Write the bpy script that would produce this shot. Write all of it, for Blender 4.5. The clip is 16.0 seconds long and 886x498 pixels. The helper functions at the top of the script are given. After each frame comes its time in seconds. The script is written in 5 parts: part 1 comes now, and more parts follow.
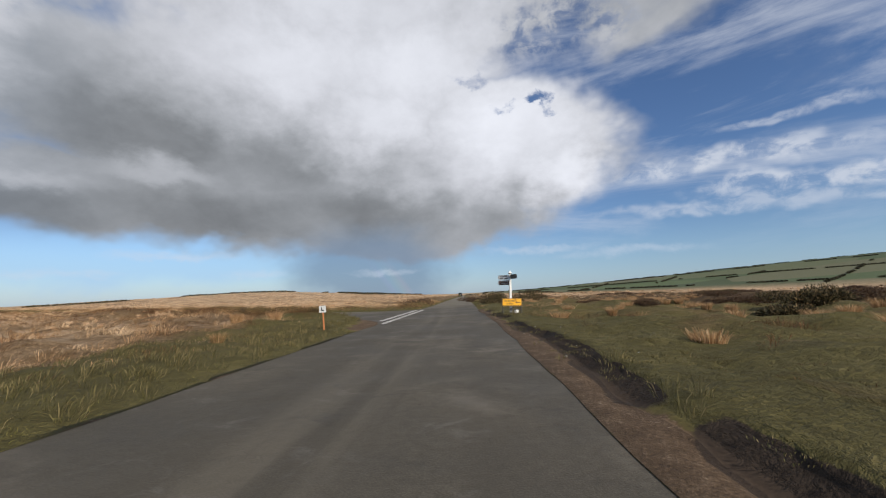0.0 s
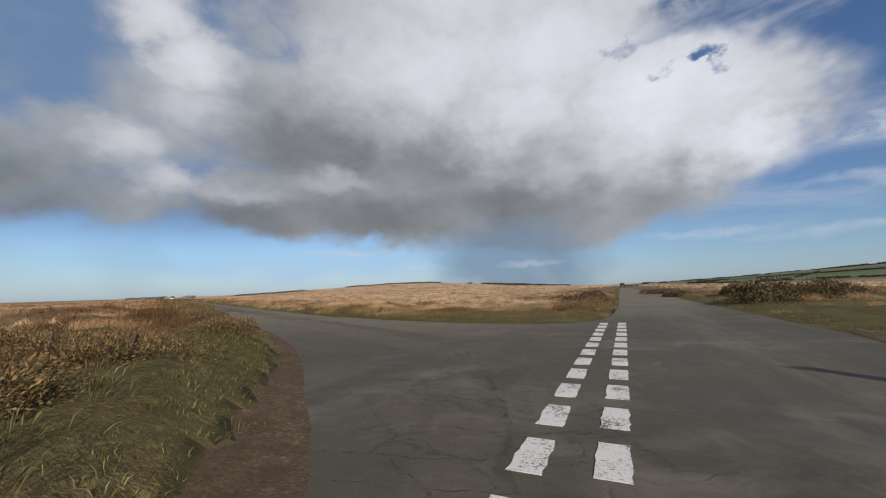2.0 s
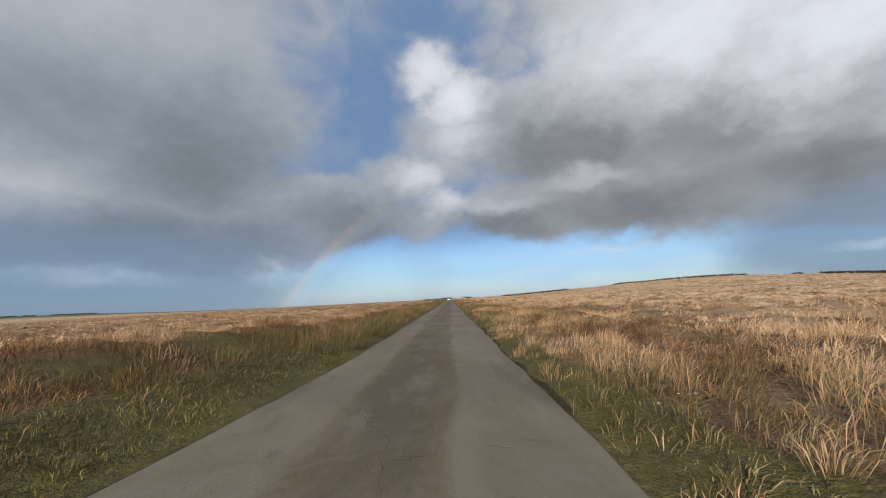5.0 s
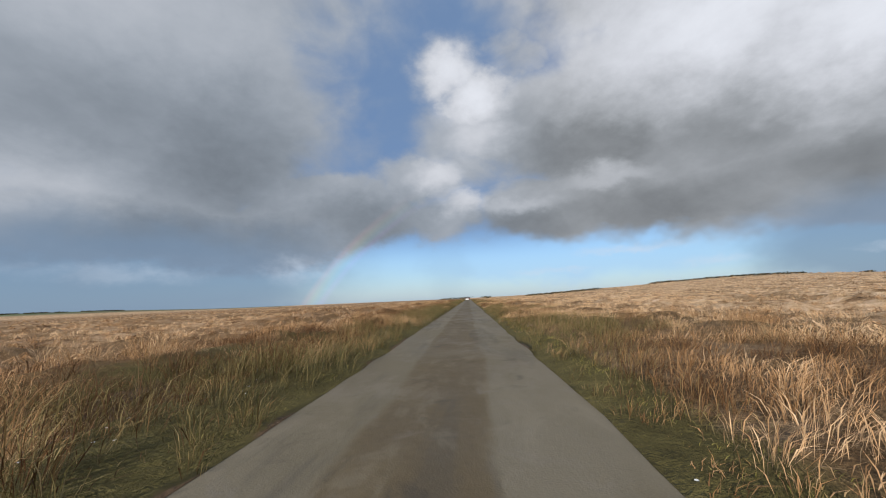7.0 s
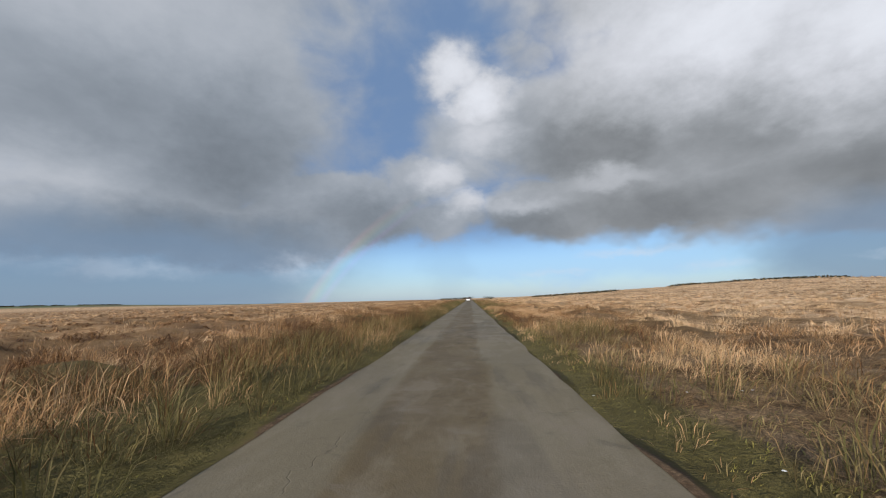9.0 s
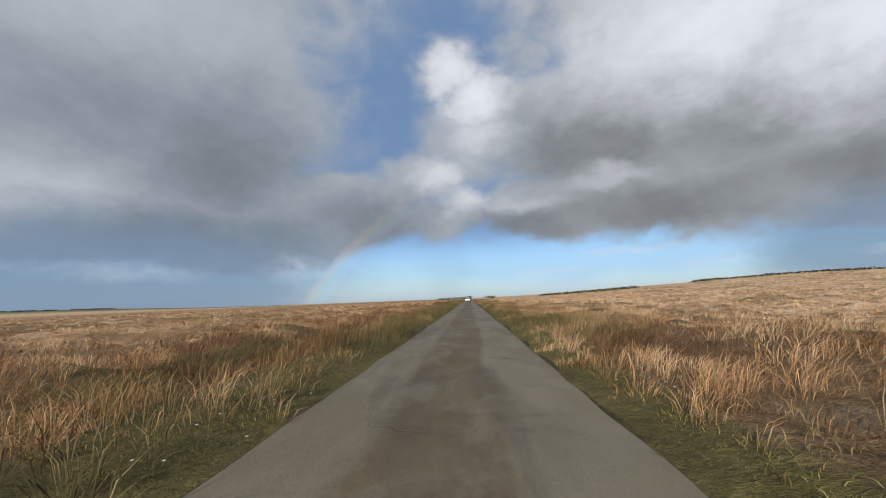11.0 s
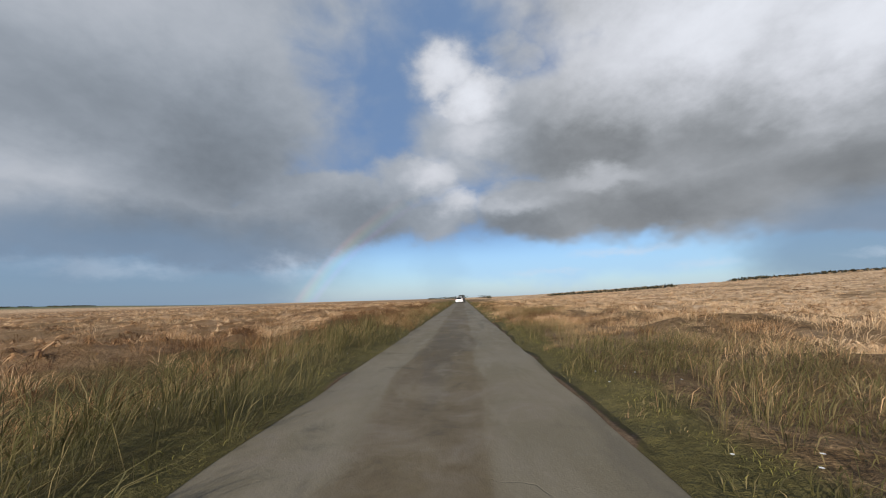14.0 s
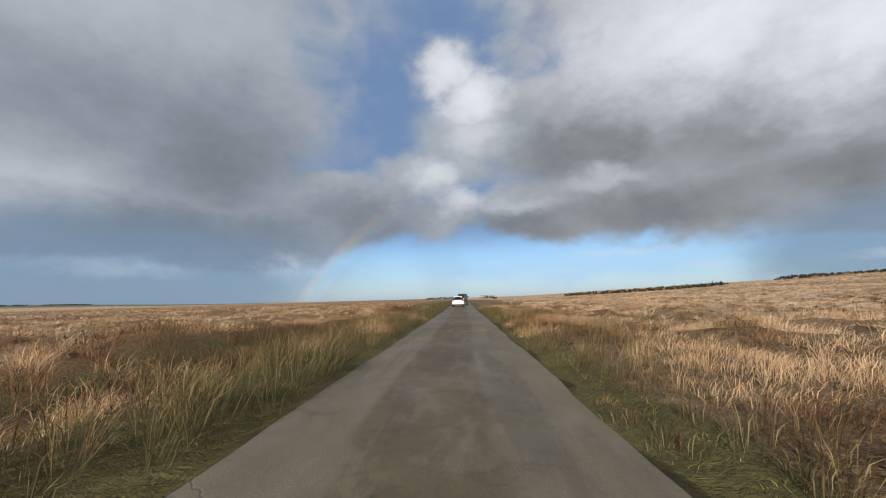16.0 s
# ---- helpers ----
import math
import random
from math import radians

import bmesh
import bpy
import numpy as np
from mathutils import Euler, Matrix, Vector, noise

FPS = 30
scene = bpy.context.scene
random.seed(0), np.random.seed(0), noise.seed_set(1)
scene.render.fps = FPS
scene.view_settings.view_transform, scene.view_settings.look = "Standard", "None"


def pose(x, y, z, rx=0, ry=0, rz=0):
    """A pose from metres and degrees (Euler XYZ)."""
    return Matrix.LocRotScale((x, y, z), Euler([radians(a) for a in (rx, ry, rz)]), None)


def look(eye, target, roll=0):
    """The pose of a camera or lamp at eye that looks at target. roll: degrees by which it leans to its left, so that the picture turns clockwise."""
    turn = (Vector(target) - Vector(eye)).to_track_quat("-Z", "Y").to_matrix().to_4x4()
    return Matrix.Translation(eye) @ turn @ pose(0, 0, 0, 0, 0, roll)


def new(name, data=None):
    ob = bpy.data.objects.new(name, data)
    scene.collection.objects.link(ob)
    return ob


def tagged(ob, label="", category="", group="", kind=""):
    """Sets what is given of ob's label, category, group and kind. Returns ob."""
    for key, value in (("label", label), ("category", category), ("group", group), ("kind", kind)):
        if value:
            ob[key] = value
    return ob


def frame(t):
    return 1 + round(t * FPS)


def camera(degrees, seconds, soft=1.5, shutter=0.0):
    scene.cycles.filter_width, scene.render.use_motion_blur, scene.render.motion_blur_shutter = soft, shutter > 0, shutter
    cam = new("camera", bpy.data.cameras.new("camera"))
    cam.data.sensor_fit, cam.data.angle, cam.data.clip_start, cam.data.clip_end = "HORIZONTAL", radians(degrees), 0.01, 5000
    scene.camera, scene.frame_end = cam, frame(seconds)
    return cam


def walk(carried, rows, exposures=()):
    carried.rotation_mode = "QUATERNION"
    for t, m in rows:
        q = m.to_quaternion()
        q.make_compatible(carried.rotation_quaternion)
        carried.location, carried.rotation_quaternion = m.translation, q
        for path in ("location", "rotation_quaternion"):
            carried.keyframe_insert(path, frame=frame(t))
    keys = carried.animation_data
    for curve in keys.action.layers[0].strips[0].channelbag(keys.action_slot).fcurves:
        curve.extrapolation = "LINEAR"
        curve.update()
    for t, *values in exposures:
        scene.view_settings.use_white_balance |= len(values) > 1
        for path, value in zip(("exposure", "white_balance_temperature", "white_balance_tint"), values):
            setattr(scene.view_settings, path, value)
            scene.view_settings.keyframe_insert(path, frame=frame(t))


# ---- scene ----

# ---- camera and its walk ----
EYE = 1.25
# seconds, x, y, yaw (to the left), pitch, roll
PATH = [
    (0.0, 0.00, 0.00, -0.4, 6.60, -1.7),
    (0.5, 0.00, 5.50, 1.0, 6.60, -1.7),
    (1.0, -0.05, 11.40, 5.1, 6.35, -1.6),
    (1.5, -0.75, 16.70, 11.8, 5.70, -1.6),
    (2.0, -2.50, 19.80, 20.3, 5.90, -1.6),
    (2.5, -4.70, 23.05, 31.0, 6.40, -1.4),
    (3.0, -6.40, 26.60, 37.5, 6.60, -1.6),
    (3.5, -9.20, 30.00, 44.0, 6.90, -1.8),
    (4.0, -12.70, 33.35, 50.0, 7.15, -2.4),
    (4.5, -16.85, 36.70, 54.2, 7.20, -2.9),
    (7.0, -45.78, 56.33, 59.2, 7.2, -2.4),
    (7.5, -52.28, 60.73, 59.2, 7.2, -2.2),
    (8.0, -58.88, 65.23, 59.2, 7.2, -2.0),
    (8.5, -65.58, 69.78, 59.4, 7.2, -1.7),
    (9.0, -72.38, 74.38, 59.5, 7.2, -1.4),
    (11.5, -107.28, 98.03, 59.2, 7.2, -2.3),
    (12.0, -114.38, 102.88, 58.9, 7.2, -2.3),
    (12.5, -121.58, 107.73, 58.7, 7.1, -2.2),
    (13.0, -128.78, 112.63, 58.6, 7.1, -2.0),
    (13.5, -135.98, 117.53, 58.5, 7.1, -1.8),
    (14.0, -143.18, 122.43, 58.4, 7.1, -1.6),
    (14.5, -150.38, 127.33, 58.3, 7.1, -1.4),
    (15.0, -157.58, 132.23, 58.4, 7.1, -1.4),
    (15.5, -164.78, 137.13, 58.5, 7.1, -1.4),
    (16.0, -171.98, 142.03, 58.6, 7.1, -1.4),
]


def gaze(x, y, yaw, pitch, roll):
    a, p = radians(yaw), radians(pitch)
    way = Vector((-math.sin(a) * math.cos(p), math.cos(a) * math.cos(p), math.sin(p)))
    eye = Vector((x, y, EYE))
    return look(eye, eye + way, roll)


cam = camera(96.5, 16.0, soft=1.1)
LIGHTNESS = [(0.0, -0.07, 6320, 11), (1.0, -0.12, 6320, 11), (2.0, -0.22, 6320, 11), (3.0, -0.20, 6320, 11), (4.5, -0.08, 6300, 10), (7.0, -0.02, 6300, 10), (16.0, -0.02, 6300, 10)]
walk(cam, [(t, gaze(*row)) for t, *row in PATH], LIGHTNESS)

# ---- world, sun ----
SUN_AZ, SUN_EL = 137.0, 17.5          # clockwise from +y, degrees


class Nodes:
    """Helpers for building node trees."""

    def __init__(self, tree):
        self.tree = tree

    def add(self, kind, **inputs):
        node = self.tree.nodes.new(kind)
        for key, value in inputs.items():
            self.put(node, int(key[1:]) if key[0] == "i" and key[1:].isdigit() else key, value)
        return node

    def put(self, node, key, value):
        socket = node.inputs[key]
        if isinstance(value, bpy.types.NodeSocket):
            self.tree.links.new(value, socket)
        else:
            socket.default_value = value

    def math(self, op, a, b=0.0, c=0.0, clamp=False):
        node = self.add("ShaderNodeMath", i0=a, i1=b, i2=c)
        node.operation, node.use_clamp = op, clamp
        return node.outputs[0]

    def vec(self, op, a, b=(0, 0, 0)):
        node = self.add("ShaderNodeVectorMath", i0=a, i1=b)
        node.operation = op
        return node.outputs["Value"] if op in ("LENGTH", "DOT_PRODUCT", "DISTANCE") else node.outputs[0]

    def step(self, x, lo, hi, a=0.0, b=1.0, kind="SMOOTHSTEP"):
        node = self.add("ShaderNodeMapRange", i0=x, i1=lo, i2=hi, i3=a, i4=b)
        node.interpolation_type = kind
        return node.outputs[0]

    def noise(self, vector, scale, detail=3.0, rough=0.55, distort=0.0, colour=False):
        node = self.add("ShaderNodeTexNoise", Vector=vector, Scale=scale, Detail=detail, Roughness=rough, Distortion=distort)
        return node.outputs["Color" if colour else 0]

    def mix(self, fac, a, b, blend="MIX"):
        node = self.tree.nodes.new("ShaderNodeMix")
        node.data_type, node.blend_type = "RGBA", blend
        self.put(node, 0, fac)
        for key, value in ((6, a), (7, b)):
            self.put(node, key, value if isinstance(value, bpy.types.NodeSocket) else (*value, 1)[:4])
        return node.outputs[2]

    def ramp(self, fac, stops):
        node = self.add("ShaderNodeValToRGB", Fac=fac)
        ramp = node.color_ramp
        while len(ramp.elements) < len(stops):
            ramp.elements.new(0.5)
        for e, (pos, col) in zip(ramp.elements, stops):
            e.position, e.color = pos, (*col, 1)
        return node.outputs[0]


def build_world():
    world = bpy.data.worlds.new("sky")
    scene.world = world
    world.use_nodes = True
    tree = world.node_tree
    tree.nodes.clear()
    n = Nodes(tree)
    d = n.add("ShaderNodeTexCoord").outputs["Generated"]
    sky = n.add("ShaderNodeTexSky")
    sky.sky_type, sky.sun_disc = "NISHITA", False
    sky.sun_elevation, sky.sun_rotation = radians(SUN_EL), radians(SUN_AZ)
    sky.air_density, sky.dust_density, sky.ozone_density = 1.0, 0.4, 2.5
    blue = n.vec("MULTIPLY", sky.outputs[0], (0.090, 0.100, 0.122))

    # bearing and height in degrees; bearing 0 is 40 degrees left of +y
    turn = radians(40)
    sx = n.vec("DOT_PRODUCT", d, (math.cos(turn), math.sin(turn), 0))
    sy = n.vec("DOT_PRODUCT", d, (-math.sin(turn), math.cos(turn), 0))
    az = n.math("MULTIPLY", n.math("ARCTAN2", sx, sy), 57.2958)
    sz = n.add("ShaderNodeSeparateXYZ", Vector=d).outputs[2]
    el = n.math("MULTIPLY", n.math("ARCSINE", sz), 57.2958)
    flat = n.add("ShaderNodeCombineXYZ", X=az, Y=el, Z=0.0).outputs[0]

    # cloud texture in bearing and height, wider than tall
    wide = n.vec("MULTIPLY", flat, (0.052, 0.075, 0))
    warp = n.vec("SUBTRACT", n.noise(wide, 1.3, 4, 0.6, colour=True), (0.5, 0.5, 0.5))
    where = n.vec("ADD", flat, n.vec("MULTIPLY", warp, (13, 8, 0)))
    fine = n.noise(wide, 1.9, 8, 0.52, 0.30)
    puff = n.noise(n.vec("ADD", wide, (7.3, 2.1, 0)), 6.0, 7, 0.6, 0.3)

    curl = n.vec("SUBTRACT", n.noise(wide, 4.2, 6, 0.62, colour=True), (0.5, 0.5, 0.5))
    torn = n.vec("ADD", where, n.vec("MULTIPLY", curl, (11, 8.5, 0)))

    def blobs(rows, where=where, core=0.45, rim=1.15):
        total = None
        for a, e, ra, re, w in rows:
            r = n.vec("LENGTH", n.vec("MULTIPLY", n.vec("SUBTRACT", where, (a + 40, e, 0)), (1 / ra, 1 / re, 0)))
            v = n.step(r, core, rim, w, 0.0)
            total = v if total is None else n.math("MAXIMUM", total, v)
        return total

    soft = n.vec("ADD", flat, n.vec("ADD", n.vec("MULTIPLY", warp, (8, 5, 0)), n.vec("MULTIPLY", curl, (4.5, 4.0, 0))))
    body = blobs([(-20, 23, 40, 15, 1), (-12, 42, 44, 18, 1), (8, 20, 21, 12, 1), (-6, 11, 26, 6, 1), (-36, 12, 24, 6.5, 1), (30, 34, 13, 6, 0.62),
                  (-14, 8, 20, 3.5, 0.8), (110, 35, 40, 25, 0.9), (170, 20, 30, 12, 0.8)])
    body = n.math("MAXIMUM", body, blobs([(-98, 24, 27, 18, 1), (-106, 46, 44, 20, 1), (-75, 12.5, 14, 6, 1), (-92, 9.5, 26, 5, 1), (-62, 17, 8, 5, 0.8),
                                          (-57, 21, 8, 8, 0.6), (-58, 12, 8, 4, 0.7), (-68, 40, 14, 8, 0.3)], soft, 0.3, 1.4))
    body = n.math("MAXIMUM", body, blobs([(-57, 31.5, 6.5, 5, 0.75), (-52.5, 28.5, 6.5, 5, 0.9), (-51, 23, 10, 6, 0.85), (-47, 33, 7, 4, 0.6)], soft, 0.1, 1.5))
    cover = n.math("ADD", body, n.math("MULTIPLY", n.math("SUBTRACT", fine, 0.5), 0.85))
    cover = n.step(cover, 0.09, 0.70)
    hole = blobs([(12.5, 25.5, 3.5, 1.2, 1), (5, 30, 3, 1.5, 0.5), (20, 34, 10, 4, 0.8)], torn)
    cover = n.math("MULTIPLY", cover, n.math("SUBTRACT", 1.0, n.math("MULTIPLY", hole, n.step(puff, 0.38, 0.6))))

    clear = blobs([(-40, 5.0, 24, 3.2, 1)], where, 0.4, 1.2)
    cover = n.math("MULTIPLY", cover, n.math("SUBTRACT", 1.0, clear))

    # shaded bases and sunlit heads
    dark = blobs([(-88, 19, 14, 11, 0.95), (-102, 22, 17, 12, 0.62), (-70, 11, 13, 5, 0.9), (-95, 9.0, 28, 5, 1.0),
                  (-38, 19.5, 15, 5.5, 0.95), (-47, 9.5, 11, 4, 0.9), (-30, 10.5, 24, 5, 0.85), (-20, 18.5, 24, 6, 0.72), (-32, 23, 20, 5, 0.45),
                  (-10, 12, 22, 5.5, 0.85), (9, 11.5, 9, 4, 0.8)], soft, 0.15, 1.35)
    head = blobs([(10, 23, 18, 12, 1), (18, 17, 9, 7, 0.95), (-3, 32, 20, 11, 0.85), (-15, 39, 26, 8, 0.72), (-20, 31, 22, 9, 0.80), (-9, 25, 13, 8, 0.85)], torn, 0.0, 1.5)
    head = n.math("MAXIMUM", head, blobs([(-57, 31.5, 5.5, 4.2, 0.78), (-53.0, 28.5, 5.5, 4.6, 0.85), (-53, 23, 4.5, 4, 0.45), (-60, 17.5, 4, 3.2, 0.55), (-56.5, 13.8, 4, 2, 0.5), (-48, 12.7, 7, 1.3, 0.30),
                                          (-36, 15.8, 6.0, 1.6, 0.36), (-107, 12.5, 8, 5, 0.34), (-104, 33, 20, 8, 0.22)], soft, 0.0, 1.4))
    lum = n.math("ADD", 0.42, n.math("MULTIPLY", head, 0.47))
    lum = n.math("SUBTRACT", lum, n.math("MULTIPLY", dark, 0.19))
    lum = n.math("ADD", lum, n.math("MULTIPLY", n.math("SUBTRACT", fine, 0.5), n.step(az, 0.0, -30.0, 0.21, 0.13)))
    lum = n.math("ADD", lum, n.math("MULTIPLY", n.math("SUBTRACT", puff, 0.5), 0.075))
    lum = n.math("MAXIMUM", lum, 0.12)
    tint = n.mix(n.step(lum, 0.2, 0.7), n.mix(n.step(az, 4.0, -20.0), (0.955, 1.0, 1.045), (0.875, 0.985, 1.12)), (0.985, 1.0, 1.05))
    cloud = n.vec("MULTIPLY", tint, n.add("ShaderNodeCombineXYZ", X=lum, Y=lum, Z=lum).outputs[0])

    # thin high streaks
    streak = n.noise(n.vec("MULTIPLY", flat, (0.026, 0.11, 0)), 1.5, 8, 0.60, 0.5)
    veil = n.math("MULTIPLY", n.math("MULTIPLY", n.step(streak, 0.45, 0.75), n.step(el, 2.0, 12.0)), n.step(az, 40.0, 62.0, 0.12, 1.0))
    base = n.mix(n.math("MULTIPLY", veil, 0.55), blue, (0.72, 0.75, 0.80))
    wisps = blobs([(36, 15, 16, 1.7, 0.8), (45, 11.5, 14, 1.5, 0.8), (38, 9.5, 18, 1.2, 0.5), (33, 34, 9, 3, 0.5), (44, 18.5, 8, 0.8, 0.5)])
    base = n.mix(n.math("MULTIPLY", wisps, n.step(puff, 0.35, 0.62, 0.1, 0.9)), base, (0.74, 0.77, 0.82))
    # a grey film over the gap between the clouds
    film = n.math("MULTIPLY", n.step(az, 6.0, -12.0), n.step(fine, 0.25, 0.7, 0.78, 0.97))
    film = n.math("MULTIPLY", film, n.step(el, 5.0, 12.0))
    base = n.mix(film, base, (0.180, 0.275, 0.445))
    # pale air near the horizon
    haze = n.math("MULTIPLY", n.step(el, -1.0, 10.0, 1.0, 0.0), n.math("ADD", 0.36, n.math("MULTIPLY", clear, 0.42)))
    base = n.mix(haze, base, (0.36, 0.58, 0.89))
    col = n.mix(cover, base, cloud)
    # showers under the clouds
    rain = blobs([(-10, 4, 13, 7, 0.95), (-97, 4, 28, 8, 1.0), (-58, 4, 5, 5, 0.15)])
    col = n.mix(n.math("MULTIPLY", rain, 0.78), col, (0.195, 0.280, 0.395))

    # small far clouds low over the land
    near_ = n.vec("ADD", flat, n.vec("MULTIPLY", curl, (9, 3.0, 0)))
    low = blobs([(-98, 4.2, 8, 1.2, 0.28), (-80, 4.6, 4, 2.2, 0.42), (-34, 5.6, 7, 0.7, 0.55), (-25, 3.2, 4, 0.6, 0.4), (-44, 3.2, 6, 0.5, 0.4),
                 (-8, 3.6, 5, 0.5, 0.4), (14, 6.0, 8, 0.6, 0.45), (26, 5.0, 9, 0.8, 0.4), (-115, 5, 9, 1.2, 0.5)], near_, 0.1, 1.3)
    col = n.mix(n.math("MULTIPLY", low, n.step(puff, 0.3, 0.6, 0.4, 1.0)), col, (0.64, 0.71, 0.80))

    # the rainbow stands 42 degrees from the point opposite the sun
    a, e = radians(-41.5), radians(-21.0)
    anti = (math.sin(a) * math.cos(e), math.cos(a) * math.cos(e), math.sin(e))
    bow = n.math("MULTIPLY", n.math("ARCCOSINE", n.vec("DOT_PRODUCT", d, anti)), 57.2958)
    band = n.step(bow, 39.6, 42.6, 0, 1, "LINEAR")
    hue = n.ramp(band, [(0.0, (0, 0, 0)), (0.2, (0.10, 0.05, 0.20)), (0.4, (0.05, 0.16, 0.16)),
                        (0.6, (0.18, 0.18, 0.03)), (0.8, (0.26, 0.08, 0.02)), (1.0, (0, 0, 0))])
    fade = n.math("MULTIPLY", n.step(el, 17.0, 5.0), n.step(az, -16.0, -24.0))
    foot = n.math("MULTIPLY", n.step(el, 6.5, 1.5), n.step(az, 20.0, 27.0, 0.0, 0.55))
    fade = n.math("MAXIMUM", fade, foot)
    hue = n.vec("MULTIPLY", hue, n.add("ShaderNodeCombineXYZ", X=fade, Y=fade, Z=fade).outputs[0])
    col = n.vec("ADD", col, n.vec("MULTIPLY", hue, (0.34, 0.34, 0.34)))
    back = n.add("ShaderNodeBackground", Color=col, Strength=1.0)
    out = n.add("ShaderNodeOutputWorld")
    tree.links.new(back.outputs[0], out.inputs[0])


build_world()
sun = new("sun", bpy.data.lights.new("sun", "SUN"))
sun.data.energy, sun.data.angle, sun.data.color = 5.0, radians(0.6), (1.0, 0.90, 0.77)
sa, se = radians(SUN_AZ), radians(SUN_EL)
sun.matrix_world = look((math.sin(sa) * 200, math.cos(sa) * 200, 90), (0, 0, 0))

# ---- plan ----
DS = np.array([-0.827, 0.562])        # along the side road, away from the junction
NS = np.array([0.562, 0.827])         # to its right
MAIN = np.array([0.059, 0.998])       # along the main road
SIDE_L, SIDE_R, SIDE_MID = 18.7, 22.25, 20.4  # the side road's edges, across it
MAIN_L, MAIN_R = -4.15, 1.0           # the main road's edges, across it


def on_side(s, n_):
    return np.array([s * DS[0] + n_ * NS[0], s * DS[1] + n_ * NS[1]])


def on_main(u, e):
    return np.array([u * MAIN[0] + e * MAIN[1], u * MAIN[1] - e * MAIN[0]])


def curve(points, gap=0.4):
    """A smooth line through points, with a point each gap metres."""
    p = [np.array(points[0], float)]
    for q in points[1:]:
        k = int(np.linalg.norm(q - p[-1]) // 12) + 1
        p += [p[-1] + (np.array(q) - p[-1]) * i / k for i in range(1, k + 1)]
    p = np.array(p)
    p = np.vstack([2 * p[0] - p[1], p, 2 * p[-1] - p[-2]])
    out = []
    for i in range(1, len(p) - 2):
        a, b, c, d = p[i - 1:i + 3]
        k = max(2, int(np.linalg.norm(c - b) / gap))
        for t in np.arange(k) / k:
            out.append(0.5 * (2 * b + (c - a) * t + (2 * a - 5 * b + 4 * c - d) * t ** 2 + (3 * b - a - 3 * c + d) * t ** 3))
    return np.array(out + [p[-2]])


LEFT_EDGE = curve([on_main(-60, MAIN_L), on_main(0, MAIN_L), on_main(14, MAIN_L), (-3.02, 18.0), (-3.75, 21.0), (-5.75, 23.6), (-8.5, 26.7),
                   (-11.8, 29.6), (-15.3, 32.2), (-19.0, 34.9), (-23.4, 38.0), on_side(50, SIDE_L), on_side(70, SIDE_L), on_side(150, SIDE_L), on_side(420, SIDE_L)])
TIP_EDGE = curve([on_side(420, SIDE_R), on_side(150, SIDE_R), on_side(70, SIDE_R), (-25.4, 44.25), (-20.3, 40.8), (-16.2, 38.25), (-13.0, 36.6),
                  (-10.4, 35.35), (-8.0, 34.4), (-5.8, 33.9), (-4.0, 34.1), (-2.6, 35.2), (-1.9, 37.4), on_main(46, MAIN_L + 0.3), on_main(150, MAIN_L + 0.4), on_main(420, MAIN_L)])
RIGHT_EDGE = curve([on_main(420, MAIN_R), on_main(60, MAIN_R), on_main(32, MAIN_R + 0.06), on_main(18, MAIN_R + 0.33), on_main(-60, MAIN_R + 0.33)])


def vnoise(x, y, seed=0):
    """Smooth value noise in 0..1 for arrays."""
    xi, yi = np.floor(x).astype(np.int64), np.floor(y).astype(np.int64)
    fx, fy = x - xi, y - yi
    fx, fy = fx * fx * (3 - 2 * fx), fy * fy * (3 - 2 * fy)

    def h(a, b):
        v = (a * 374761393 + b * 668265263 + seed * 974634777) & 0xFFFFFFFF
        v = ((v ^ (v >> 13)) * 1274126177) & 0xFFFFFFFF
        return ((v ^ (v >> 16)) & 0xFFFF) / 65535.0
    top = h(xi, yi) * (1 - fx) + h(xi + 1, yi) * fx
    low = h(xi, yi + 1) * (1 - fx) + h(xi + 1, yi + 1) * fx
    return top * (1 - fy) + low * fy


def fbm(x, y, seed=0, octaves=3):
    out, amp, tot = 0, 1.0, 0
    for i in range(octaves):
        out, tot = out + amp * vnoise(x * 2 ** i, y * 2 ** i, seed + i), tot + amp
        amp *= 0.5
    return out / tot


def ragged(line, amount, seed):
    """The line with an uneven, worn edge."""
    t = np.gradient(line, axis=0)
    t /= np.linalg.norm(t, axis=1)[:, None]
    k = np.cumsum(np.r_[0, np.linalg.norm(np.diff(line, axis=0), axis=1)])
    off = (fbm(k * 0.22, k * 0, seed, 2) - 0.5) * 2 * amount + (vnoise(k * 0.9, k * 0, seed + 7) - 0.5) * 0.05
    return line + np.c_[-t[:, 1], t[:, 0]] * off[:, None]


LEFT_EDGE, TIP_EDGE, RIGHT_EDGE = ragged(LEFT_EDGE, 0.035, 3), ragged(TIP_EDGE, 0.035, 5), ragged(RIGHT_EDGE, 0.12, 9)
OUTLINE = np.vstack([LEFT_EDGE, TIP_EDGE, RIGHT_EDGE])


def inside(x, y, poly=None):
    poly = OUTLINE if poly is None else poly
    hit = np.zeros(x.shape, bool)
    for (ax, ay), (bx, by) in zip(poly, np.roll(poly, -1, axis=0)):
        if ay == by:
            continue
        cross = ((ay > y) != (by > y)) & (x < (bx - ax) * (y - ay) / (by - ay) + ax)
        hit ^= cross
    return hit


